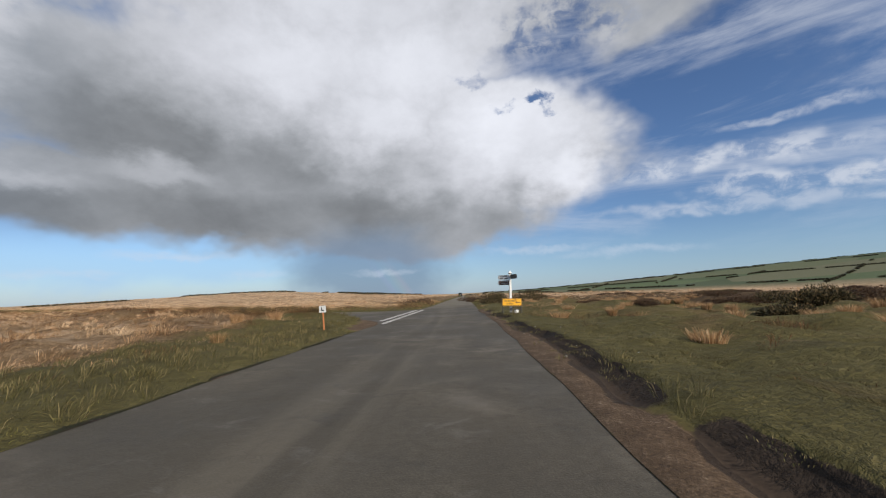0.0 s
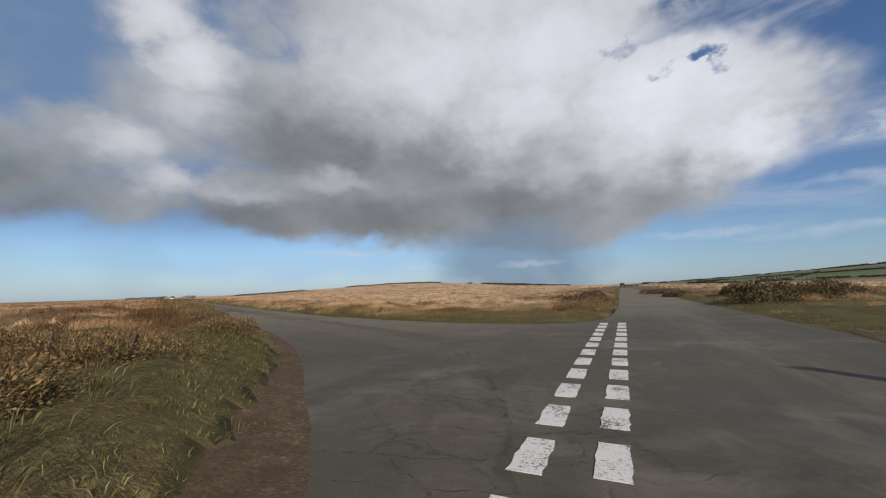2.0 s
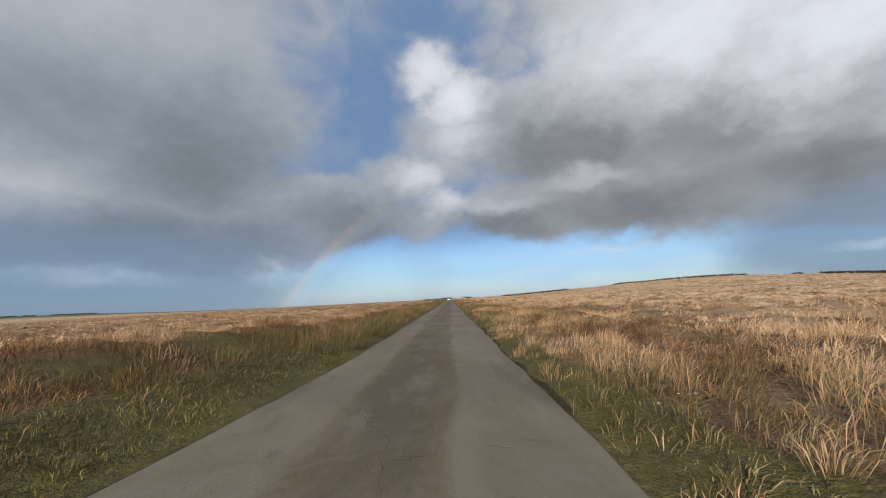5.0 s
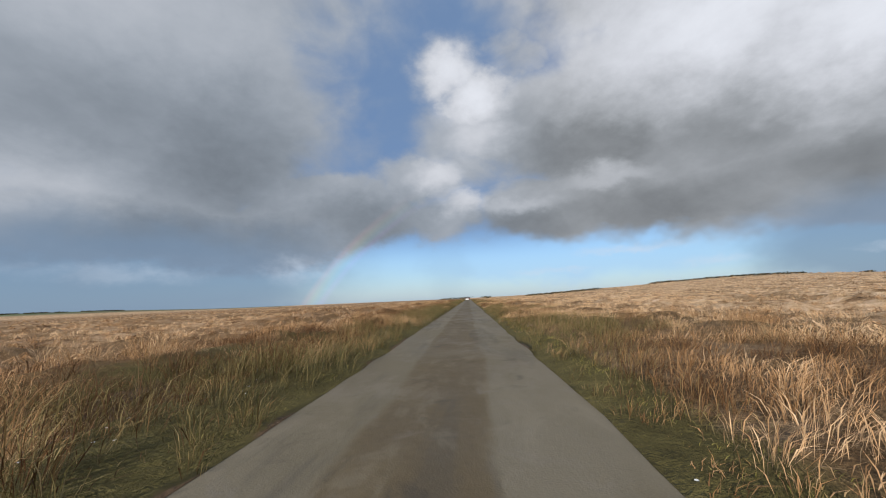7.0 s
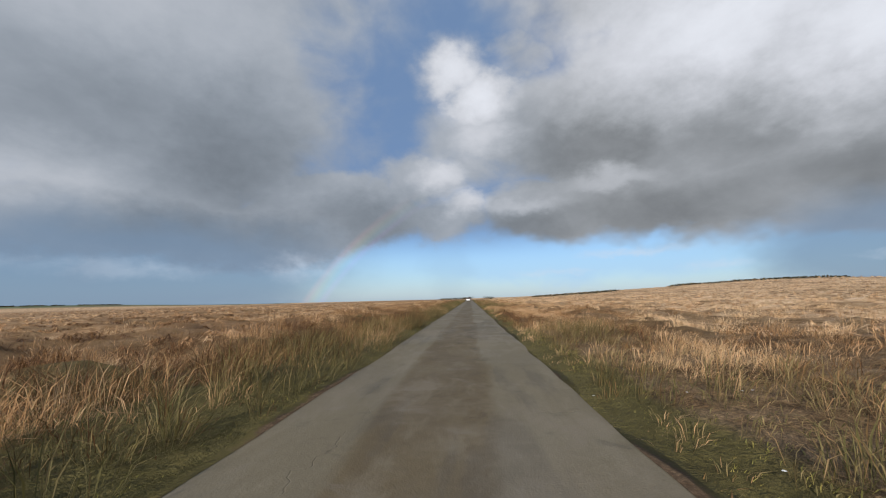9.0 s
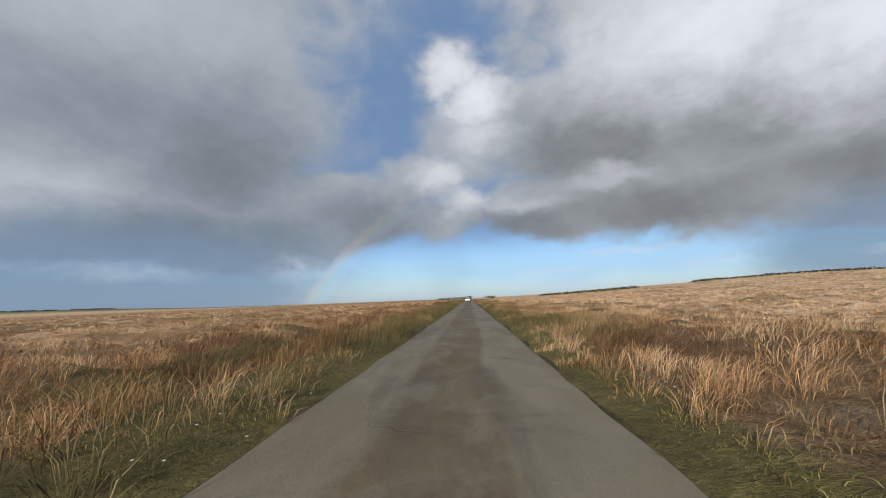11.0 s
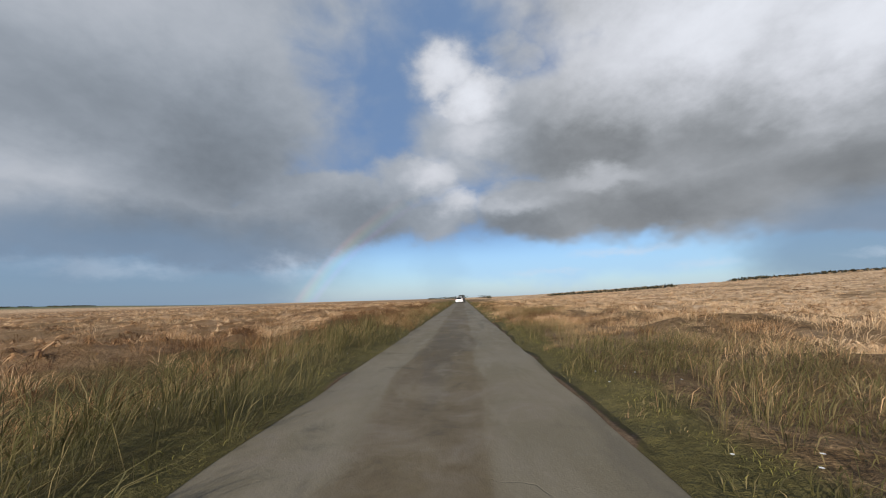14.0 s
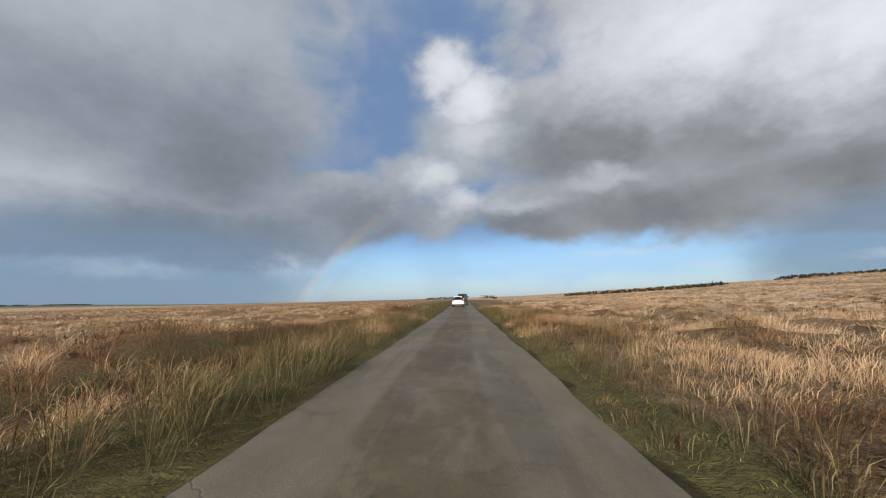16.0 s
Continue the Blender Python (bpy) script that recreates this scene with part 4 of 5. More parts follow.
def add_wheel(thing, x, y, r, w):
    hub = pose(x, y, r, 0, 90, 0)
    bm = bmesh.new()
    bmesh.ops.create_cone(bm, cap_ends=True, segments=24, radius1=r, radius2=r, depth=w, matrix=hub)
    bmesh.ops.bevel(bm, geom=[e for e in bm.edges if len(e.link_faces) == 2 and e.calc_face_angle() > 1], offset=0.035, segments=2, affect="EDGES")
    tyre = part("wheel", bm, M_TYRE, thing, "black rubber tyre")
    bm = bmesh.new()
    bmesh.ops.create_cone(bm, cap_ends=True, segments=20, radius1=r * 0.6, radius2=r * 0.6, depth=w + 0.02, matrix=hub)
    part("rim", bm, M_RIM, tyre)
    bm = bmesh.new()
    bmesh.ops.create_cone(bm, cap_ends=True, segments=12, radius1=r * 0.16, radius2=r * 0.14, depth=w + 0.04, matrix=hub)
    part("hub_cap", bm, M_STEEL, tyre)


def window(points, thick, m):
    return plate(points, thick, m)


def build_hatchback(m):
    """A white hatchback; its nose points along +y."""
    thing = tagged(new("hatchback_car"), "white hatchback car driving away on the narrow road", "car")
    thing.matrix_basis = m
    part("body", hull([(-2.02, 0.70, 0.34, 0.80, 5), (-1.95, 0.84, 0.28, 0.95, 5), (-1.3, 0.88, 0.24, 0.98, 6), (0.9, 0.88, 0.24, 0.95, 6),
                       (1.7, 0.84, 0.26, 0.84, 5), (1.98, 0.72, 0.30, 0.66, 4)], 16), M_CARWHITE, thing, "", None, True)
    part("cabin", hull([(-1.86, 0.70, 0.86, 1.00, 4), (-1.60, 0.66, 0.88, 1.38, 4), (-1.1, 0.64, 0.88, 1.47, 4), (0.1, 0.64, 0.88, 1.48, 4),
                        (0.75, 0.66, 0.88, 1.12, 4), (1.1, 0.68, 0.86, 0.96, 4)], 16), M_GLASS, thing, "dark tinted windows", None, True)
    part("roof", hull([(-1.55, 0.56, 1.36, 1.47, 4), (-1.1, 0.61, 1.38, 1.50, 4), (-0.2, 0.61, 1.39, 1.51, 4), (0.35, 0.56, 1.34, 1.44, 4)], 12), M_CARWHITE, thing, "", None, True)
    part("spoiler", box(1.14, 0.22, 0.05, y=-1.66, z=1.40, bevel=0.015), M_CARWHITE, thing)
    part("rear_bumper", box(1.66, 0.16, 0.26, y=-1.99, z=0.34, bevel=0.05), M_CARWHITE, thing)
    part("lower_bumper", box(1.36, 0.14, 0.12, y=-2.0, z=0.24, bevel=0.03), M_BLACK, thing)
    part("tailgate_glass", window([(-0.52, 0), (0.52, 0), (0.46, 0.36), (-0.46, 0.36)], 0.02, pose(0, -1.80, 1.02, -32)), M_GLASS, thing)
    part("number_plate", box(0.52, 0.02, 0.11, y=-2.08, z=0.62), M_PLATE, thing)
    part("plate_bar", box(0.40, 0.01, 0.05, y=-2.092, z=0.65), M_BLACK, thing)
    for sx in (-1, 1):
        part("tail_lamp", box(0.20, 0.10, 0.26, x=sx * 0.68, y=-1.95, z=0.74, bevel=0.03), M_RED, thing, "red tail lamp")
        part("pillar", box(0.05, 0.06, 0.56, x=sx * 0.56, y=-1.70, z=0.90, bevel=0.01), M_CARWHITE, thing, "", pose(0, 0, 0, 0, sx * -2, 0))
        part("mirror", box(0.18, 0.09, 0.13, x=sx * 0.95, y=0.55, z=0.95, bevel=0.03), M_BLACK, thing)
        part("door_seam", box(0.012, 1.0, 0.012, x=sx * 0.885, y=0.0, z=0.62), M_BLACK, thing)
        for y in (-1.28, 1.27):
            add_wheel(thing, sx * 0.76, y, 0.31, 0.20)
    part("exhaust", rod(0.03, 0.03, 0.14, pose(0.45, -1.98, 0.22, 90), 10), M_STEEL, thing)
    return thing


def build_offroader(m, label):
    """A dark boxy four-wheel-drive; its nose points along +y."""
    thing = tagged(new("offroad_car"), label, "car")
    thing.matrix_basis = m
    part("body", hull([(-2.0, 0.84, 0.52, 1.22, 9), (-1.9, 0.88, 0.50, 1.24, 9), (0.6, 0.88, 0.50, 1.24, 9), (0.75, 0.84, 0.50, 1.20, 9), (1.9, 0.78, 0.52, 1.12, 8)], 16), M_CARDARK, thing)
    part("cabin", hull([(-1.97, 0.80, 1.20, 1.86, 7), (-1.2, 0.80, 1.20, 1.90, 7), (0.1, 0.80, 1.20, 1.90, 7), (0.62, 0.78, 1.20, 1.30, 6)], 16), M_CARDARK, thing)
    part("roof", box(1.58, 2.2, 0.09, y=-0.92, z=1.86, bevel=0.03), M_CARDARK, thing)
    part("bumper", box(1.66, 0.14, 0.14, y=-2.06, z=0.50, bevel=0.02), M_BLACK, thing)
    part("rear_window", box(0.70, 0.02, 0.36, x=-0.12, y=-1.985, z=1.38, bevel=0.008), M_GLASS, thing)
    part("number_plate", box(0.50, 0.02, 0.12, x=-0.35, y=-2.14, z=0.66), M_PLATE, thing)
    part("plate_bar", box(0.38, 0.01, 0.05, x=-0.35, y=-2.152, z=0.69), M_BLACK, thing)
    bm = bmesh.new()
    bmesh.ops.create_cone(bm, cap_ends=True, segments=24, radius1=0.37, radius2=0.37, depth=0.2, matrix=pose(0.18, -2.12, 1.02, 90))
    spare = part("spare_wheel", bm, M_TYRE, thing, "black spare wheel on the back door")
    bm = bmesh.new()
    bmesh.ops.create_cone(bm, cap_ends=True, segments=18, radius1=0.21, radius2=0.18, depth=0.22, matrix=pose(0.18, -2.125, 1.02, 90))
    part("rim", bm, M_RIM, spare)
    for sx in (-1, 1):
        part("tail_lamp", box(0.09, 0.04, 0.20, x=sx * 0.78, y=-2.01, z=0.86, bevel=0.01), M_RED, thing, "red tail lamp")
        part("side_window", box(0.02, 0.80, 0.38, x=sx * 0.805, y=-1.35, z=1.38, bevel=0.006), M_GLASS, thing)
        part("side_window", box(0.02, 0.72, 0.38, x=sx * 0.805, y=-0.40, z=1.38, bevel=0.006), M_GLASS, thing)
        part("mirror", box(0.16, 0.06, 0.22, x=sx * 0.98, y=0.55, z=1.26, bevel=0.02), M_BLACK, thing)
        part("wheel_arch", box(0.10, 0.92, 0.10, x=sx * 0.88, y=-1.25, z=0.78, bevel=0.03), M_BLACK, thing)
        part("mud_flap", box(0.24, 0.02, 0.30, x=sx * 0.74, y=-1.75, z=0.22), M_BLACK, thing)
        for y in (-1.25, 1.25):
            add_wheel(thing, sx * 0.76, y, 0.38, 0.24)
    part("windscreen", box(1.34, 0.02, 0.42, y=0.40, z=1.34, bevel=0.006), M_GLASS, thing)
    return thing


def on_road_pose(s, n_):
    x, y = on_side(s, n_)
    return pose(x, y, 0.0, 0, 0, math.degrees(math.atan2(-DS[0], DS[1])))


build_hatchback(on_road_pose(281.0, 20.0))
build_offroader(on_road_pose(294.0, 20.6), "dark boxy four-wheel-drive car ahead of the white car")
px_, py_ = on_main(190, -2.3)
build_offroader(pose(px_, py_, 0, 0, 0, -3.4), "dark four-wheel-drive car far along the main road")


# ---- shrubs, hedges, far trees ----
def shrub_material(name, stops, scale=3.0):
    m, n, shader = material(name)
    isle = n.add("ShaderNodeNewGeometry").outputs["Random Per Island"]
    blot = n.noise(place(n), scale, 3, 0.6)
    col = n.ramp(n.math("ADD", n.math("MULTIPLY", isle, 0.6), n.math("MULTIPLY", blot, 0.4)), stops)
    n.put(shader, "Base Color", col)
    n.put(shader, "Roughness", 0.75)
    n.put(shader, "Specular IOR Level", 0.2)
    return m


M_GORSE = shrub_material("gorse_leaf", [(0.2, (0.022, 0.020, 0.010)), (0.45, (0.060, 0.052, 0.022)), (0.68, (0.13, 0.095, 0.045)), (0.8, (0.20, 0.13, 0.06)), (0.95, (0.42, 0.27, 0.03))])
M_HEATHER = shrub_material("heather_twig", [(0.2, (0.028, 0.018, 0.012)), (0.5, (0.075, 0.045, 0.026)), (0.8, (0.16, 0.095, 0.05))])
M_BRAMBLE = shrub_material("dead_bracken", [(0.2, (0.040, 0.032, 0.013)), (0.5, (0.11, 0.075, 0.030)), (0.8, (0.26, 0.17, 0.075))])
M_HEDGE = shrub_material("hedge_leaf", [(0.2, (0.02, 0.02, 0.012)), (0.5, (0.045, 0.042, 0.022)), (0.85, (0.10, 0.085, 0.045))], 0.3)
M_TWIG = plain("bare_twig", (0.075, 0.045, 0.028), 0.8, grain=0.4)


def sprays(centres, normals, length, width, rng):
    """Small pointed leaves: one triangle pair for each centre."""
    k = len(centres)
    side = rng.normal(size=(k, 3))
    side -= (side * normals).sum(1)[:, None] * normals
    side /= np.linalg.norm(side, axis=1)[:, None] + 1e-9
    ln, wd = length * rng.uniform(0.6, 1.4, (k, 1)), width * rng.uniform(0.6, 1.4, (k, 1))
    tip = centres + normals * ln
    mid = centres + normals * ln * 0.45
    verts = np.stack([centres, mid + side * wd, tip, mid - side * wd], 1).reshape(-1, 3)
    base = (np.arange(k) * 4)[:, None]
    faces = np.concatenate([base + [0, 1, 2], base + [0, 2, 3]], 0)
    return verts, faces


def build_shrub(name, x, y, rx, ry, rz, mat, label, category, count=2600, leaf=0.10, seed=1, group=""):
    rng = np.random.default_rng(seed)
    thing = tagged(new(name), label, category, group)
    z0 = gz(x, y)
    thing.matrix_basis = pose(x, y, z0 - 0.04, 0, 0, rng.uniform(0, 360))
    lobes = [(rng.uniform(-0.55, 0.55), rng.uniform(-0.55, 0.55), rng.uniform(-0.05, 0.38), rng.uniform(0.38, 0.66)) for _ in range(9)]
    cs, ns = [], []
    for lx, ly, lz, lr in lobes:
        k = count // 9
        v = rng.normal(size=(k, 3))
        v /= np.linalg.norm(v, axis=1)[:, None]
        v[:, 2] = np.maximum(v[:, 2], -0.45)
        rad = lr * rng.uniform(0.55, 1.05, (k, 1)) ** 0.5
        cs.append((np.array([lx, ly, lz]) + v * rad) * [rx, ry, rz])
        w = v + rng.normal(size=(k, 3)) * 0.45 + [0, 0, 0.35]
        ns.append(w / np.linalg.norm(w, axis=1)[:, None])
    verts, faces = sprays(np.vstack(cs), np.vstack(ns), leaf, leaf * 0.22, rng)
    crown = new("foliage", mesh_from("foliage", verts, faces, mat))
    crown.parent = thing
    tagged(crown, kind="stuff")
    for _ in range(5):
        bm = bmesh.new()
        a, t = rng.uniform(0, 6.28), rng.uniform(0.2, 0.9)
        m = pose(0.1 * math.cos(a), 0.1 * math.sin(a), 0, math.degrees(t) * math.sin(a) * -0.8, math.degrees(t) * math.cos(a) * 0.8, 0)
        bmesh.ops.create_cone(bm, cap_ends=False, segments=5, radius1=0.03, radius2=0.008, depth=rz * 1.1, matrix=m @ Matrix.Translation((0, 0, rz * 0.5)))
        part("stem", bm, M_TWIG, thing, "brown woody stem")
    return thing


GORSE = "dark green gorse bush with brown and yellow tips on grass"
HEATH = "brown heather and bramble mound on rough moor grass"
for k, (x, y, rx, ry, rz) in enumerate([(5.6, 45.0, 1.9, 1.9, 1.5), (10.5, 51.5, 2.0, 1.8, 1.7), (13.2, 55.0, 2.4, 1.6, 1.3), (7.6, 56.0, 1.5, 1.5, 1.1),
                                        (14.2, 16.6, 1.2, 1.0, 0.62), (16.6, 18.0, 1.5, 1.1, 0.95), (19.6, 19.4, 1.7, 1.3, 1.1), (16.9, 14.0, 1.1, 1.0, 0.66), (21.5, 16.0, 1.9, 1.5, 1.05), (18.6, 23.0, 1.6, 1.2, 1.0)]):
    build_shrub("gorse_bush", x, y, rx, ry, rz, M_GORSE, GORSE, "gorse", 5500, 0.12, 100 + k, "gorse bushes")
for k, (x, y, rx, ry, rz) in enumerate([(-3.3, 39.0, 0.8, 1.7, 0.40), (-8.6, 37.6, 1.5, 0.8, 0.34), (-12.4, 39.4, 1.4, 0.8, 0.32), (-3.4, 42.6, 0.8, 1.8, 0.45),
                                        (-8.2, 23.2, 1.1, 0.9, 0.40), (-10.3, 26.3, 1.3, 0.8, 0.42), (-12.9, 28.0, 1.3, 0.7, 0.42), (-16.7, 30.6, 1.1, 0.6, 0.34), (-6.9, 21.1, 0.9, 0.8, 0.34), (-9.8, 23.3, 1.4, 1.1, 0.44),
                                        (-19.9, 32.0, 1.6, 1.0, 0.40), (-24.2, 35.0, 1.6, 1.0, 0.40), (-11.4, 23.0, 1.6, 1.2, 0.40)]):
    build_shrub("bramble_mound", x, y, rx, ry, rz, M_BRAMBLE, "low mound of dead bracken and bramble in grass", "bramble", 6500, 0.042, 200 + k, "bramble mounds")
for k, (x, y, rx, ry, rz) in enumerate([(-3.0, 48.0, 0.8, 2.2, 0.8), (-2.4, 56.0, 0.8, 2.4, 0.8), (5.0, 62.0, 1.0, 2.5, 0.8), (5.6, 75.0, 1.0, 3.0, 0.9)]):
    build_shrub("heather_mound", x, y, rx, ry, rz, M_HEATHER, HEATH, "heather", 2600, 0.12, 250 + k, "heather mounds")
for k, (x, y, rx, ry, rz) in enumerate([(15.5, 21.5, 1.7, 1.0, 0.55), (19.0, 26.0, 2.0, 1.2, 0.7), (23.5, 21.5, 2.2, 1.4, 0.8), (14.0, 27.5, 1.6, 0.9, 0.45),
                                        (21.0, 31.0, 2.2, 1.2, 0.7), (26.5, 27.0, 2.4, 1.5, 0.8), (17.5, 33.5, 1.8, 1.0, 0.55), (12.6, 34.0, 1.5, 0.9, 0.45)]):
    build_shrub("heather_mound", x, y, rx, ry, rz, M_HEATHER, HEATH, "heather", 5000, 0.08, 270 + k, "heather mounds")
rng_ = np.random.default_rng(5)
for k in range(26):
    x, y = rng_.uniform(14, 62), rng_.uniform(20, 85)
    if x < 9 + 0.25 * y:
        x += 12
    r = rng_.uniform(1.2, 3.0)
    build_shrub("heather_mound", x, y, r, r * rng_.uniform(0.6, 1.2), rng_.uniform(0.3, 0.6), M_HEATHER if k % 3 else M_GORSE,
                HEATH if k % 3 else GORSE, "heather" if k % 3 else "gorse", 1300, 0.18, 300 + k, "heather mounds" if k % 3 else "gorse bushes")


def build_rush(x, y, height, spread, tone, seed, label, pale=0.45):
    """A fountain of stiff rush stems."""
    rng = np.random.default_rng(seed)
    k = 340
    a, r = rng.uniform(0, 6.283, k), np.sqrt(rng.uniform(0, 1, k)) * spread * 0.45
    h, ln = height * rng.uniform(0.55, 1.1, k), np.abs(rng.normal(size=k)) * 0.35 + r * 0.9
    bx, by = np.cos(a) * r, np.sin(a) * r
    w, f = rng.uniform(0.004, 0.0075, k), rng.uniform(0, 6.283, k)
    sx, sy = np.cos(f) * w, np.sin(f) * w
    v = []
    for q, up, out, thin in ((0, 0.0, 0.0, 1.0), (1, 0.55, 0.35, 0.8), (2, 0.95, 1.0, 0.25)):
        cx, cy, cz = bx + np.cos(a) * ln * h * out, by + np.sin(a) * ln * h * out, h * up - 0.02
        v += [np.stack([cx - sx * thin, cy - sy * thin, cz], 1), np.stack([cx + sx * thin, cy + sy * thin, cz], 1)]
    verts = np.stack(v, 1).reshape(-1, 3)
    base = (np.arange(k) * 6)[:, None]
    faces = np.concatenate([base + [0, 1, 3, 2], base + [2, 3, 5, 4]], 0)
    t = np.clip(tone + rng.normal(size=k) * 0.12, 0, 1)
    q = np.clip(pale + rng.normal(size=k) * 0.15, 0, 1)
    me = mesh_from("rush_tuft", verts, faces, M_GRASS, [("tone", np.repeat(t, 6)), ("pale", np.repeat(q, 6))])
    ob = tagged(new("rush_tuft", me), label, "rush", "rush tufts")
    ob.matrix_basis = pose(x, y, gz(x, y))


RNG_RUSH = np.random.default_rng(77)
for k in range(64):
    u_, e_ = RNG_RUSH.uniform(6, 46), 4.0 + 17 * RNG_RUSH.uniform(0, 1) ** 0.8
    p_ = on_main(u_, e_)
    build_rush(p_[0], p_[1], RNG_RUSH.uniform(0.28, 0.5), RNG_RUSH.uniform(0.3, 0.9), 0.36, 500 + k, "grey-brown tuft of stiff rushes on the grass", 0.55)
for k, (x, y) in enumerate([(-7.9, 19.0), (-8.9, 17.4), (-6.4, 11.5)]):
    build_rush(x, y, 0.50 - 0.09 * k, 0.55 - 0.12 * k, 0.2 + 0.15 * k, 560 + k, "straw-coloured tuft of tall dry rushes beside the road")


def build_hedge(name, points, height, width, label, seed, step=1.1, leaf=0.9, gaps=0.42):
    """A far hedge: leafy clumps of uneven height along a line."""
    rng = np.random.default_rng(seed)
    line = curve(points, step)
    keep = fbm(np.arange(len(line)) * step / 45, np.zeros(len(line)), seed + 90, 2) > gaps
    line = line[keep]
    k = 26
    cs = np.repeat(line, k, axis=0) + rng.normal(size=(len(line) * k, 2)) * width * 0.5
    hgt = np.repeat(height * (0.45 + 0.9 * fbm(np.arange(len(line)) * 0.13, np.zeros(len(line)), seed, 3)), k)
    z = ground_z(cs[:, 0], cs[:, 1]) + rng.uniform(-0.1, 1.0, len(cs)) * hgt
    v = rng.normal(size=(len(cs), 3)) + [0, 0, 0.6]
    v /= np.linalg.norm(v, axis=1)[:, None]
    verts, faces = sprays(np.c_[cs, z], v, leaf, leaf * 0.45, rng)
    return tagged(new(name, mesh_from(name, verts, faces, M_HEDGE)), label, "hedge", kind="stuff")


def polar(az, r):
    a = radians(az)
    return (math.sin(a) * r, math.cos(a) * r)


build_hedge("far_hedge", [polar(-33, 470), polar(-22, 480), polar(-12, 500), polar(-3, 560)], 1.2, 2.0, "dark hedge line along the far edge of the moor", 11, 1.4, 1.2)
build_hedge("far_hedge", [on_side(420, 320), on_side(330, 300), on_side(250, 320), on_side(180, 330)], 1.05, 2.0, "dark hedge line on the moor ridge", 12, 1.4, 0.7, 0.53)
build_hedge("far_hedge", [on_side(640, 60), on_side(700, 10), on_side(720, -45)], 2.4, 5.0, "dark belt of hedge and trees beyond the moor", 13, 1.8, 1.0, 0.35)
build_hedge("far_hedge", [on_side(380, 120), on_side(420, 70), on_side(470, 40)], 0.9, 1.6, "low dark hedge on the moor", 14, 2.0, 1.0)
for k in range(4):
    r = 1250 + 420 * k
    build_hedge("field_hedge", [polar(6 + 2 * (k % 3), r), polar(22, r + 60), polar(40, r + 20), polar(62, r + 90)], 2.2, 4.0,
                "dark hedge between far green fields", 30 + k, 6.0, 3.4)
for k in range(6):
    a = 11 + 8.3 * k
    build_hedge("field_hedge", [polar(a, 1180 + 120 * (k % 4)), polar(a + 3.5, 1750 + 100 * (k % 3))], 2.4, 3.0, "dark hedge between far green fields", 50 + k, 6.0, 3.4)
build_hedge("field_hedge", [polar(-97, 2950), polar(-104, 3000), polar(-135, 2900)], 2.2, 20.0, "dark wood on the far hills", 71, 9.0, 5.0)


# ---- grass, as stuff ----
def blades(x, y, count, height, width, tone, pale, rng, lean=0.5, spread=0.12):
    """Narrow leaves that rise from a tuft's heart, bend over and droop outward."""
    k = len(x) * count
    X, Y = np.repeat(x, count), np.repeat(y, count)
    H = np.repeat(height, count) * rng.uniform(0.5, 1.15, k)
    T = np.clip(np.repeat(tone, count) + rng.normal(size=k) * 0.08, 0, 1)
    Q = np.clip(np.repeat(pale, count) + rng.normal(size=k) * 0.07, 0, 1)
    S = np.repeat(np.broadcast_to(spread, x.shape), count)
    a0, rad = rng.uniform(0, 6.283, k), np.sqrt(rng.uniform(0, 1, k)) * S
    X, Y = X + np.cos(a0) * rad, Y + np.sin(a0) * rad
    Z = ground_z(X, Y) - 0.02
    # each tuft is combed its own way by the wind
    comb = np.repeat(rng.normal(size=len(x)) * 0.7 + 0.6, count)
    a = a0 + rng.normal(size=k) * 0.5
    ln = np.abs(rng.normal(size=k)) * np.repeat(np.broadcast_to(lean, x.shape), count) + 0.12
    dx, dy = np.cos(a) * ln + 0.38 * np.cos(comb), np.sin(a) * ln + 0.38 * np.sin(comb)
    W = np.repeat(np.broadcast_to(width, x.shape), count) * rng.uniform(0.6, 1.3, k)
    face = rng.uniform(0, 6.283, k)
    sx, sy = np.cos(face) * W, np.sin(face) * W
    bend = 1 / np.sqrt(1 + (dx ** 2 + dy ** 2))
    mx, my, mz = X + dx * H * 0.36, Y + dy * H * 0.36, Z + H * (0.30 + 0.38 * bend)
    tx, ty, tz = X + dx * H * 1.05, Y + dy * H * 1.05, Z + H * (0.12 + 0.92 * bend)
    v = np.stack([np.stack([X, Y, Z], 1), np.stack([mx - sx, my - sy, mz], 1), np.stack([mx + sx, my + sy, mz], 1), np.stack([tx, ty, tz], 1)], 1).reshape(-1, 3)
    b = (np.arange(k) * 4)[:, None]
    f = np.stack([b + [0, 2, 1], b + [1, 2, 3]], 1).reshape(-1, 3)
    return v, f, np.repeat(T, 4), np.repeat(Q, 4)


def scatter(area, density, rng, lo, hi):
    """Random places off the road at lo..hi metres from its edge, in rectangles of (s, n)."""
    out = []
    for s0, s1, n0, n1, share in area:
        k = int((s1 - s0) * (n1 - n0) * density * share)
        s, n_ = rng.uniform(s0, s1, k), rng.uniform(n0, n1, k)
        out.append(np.c_[s * DS[0] + n_ * NS[0], s * DS[1] + n_ * NS[1]])
    p = np.vstack(out)
    d = edge_distance(p[:, 0], p[:, 1], [LEFT_EDGE[::2], TIP_EDGE[::2], RIGHT_EDGE[::2]], hi + 1.0)
    keep = (d >= lo) & (d < hi)
    p, d = p[keep], d[keep]
    keep = ~inside(p[:, 0], p[:, 1])
    return p[keep, 0], p[keep, 1], d[keep]


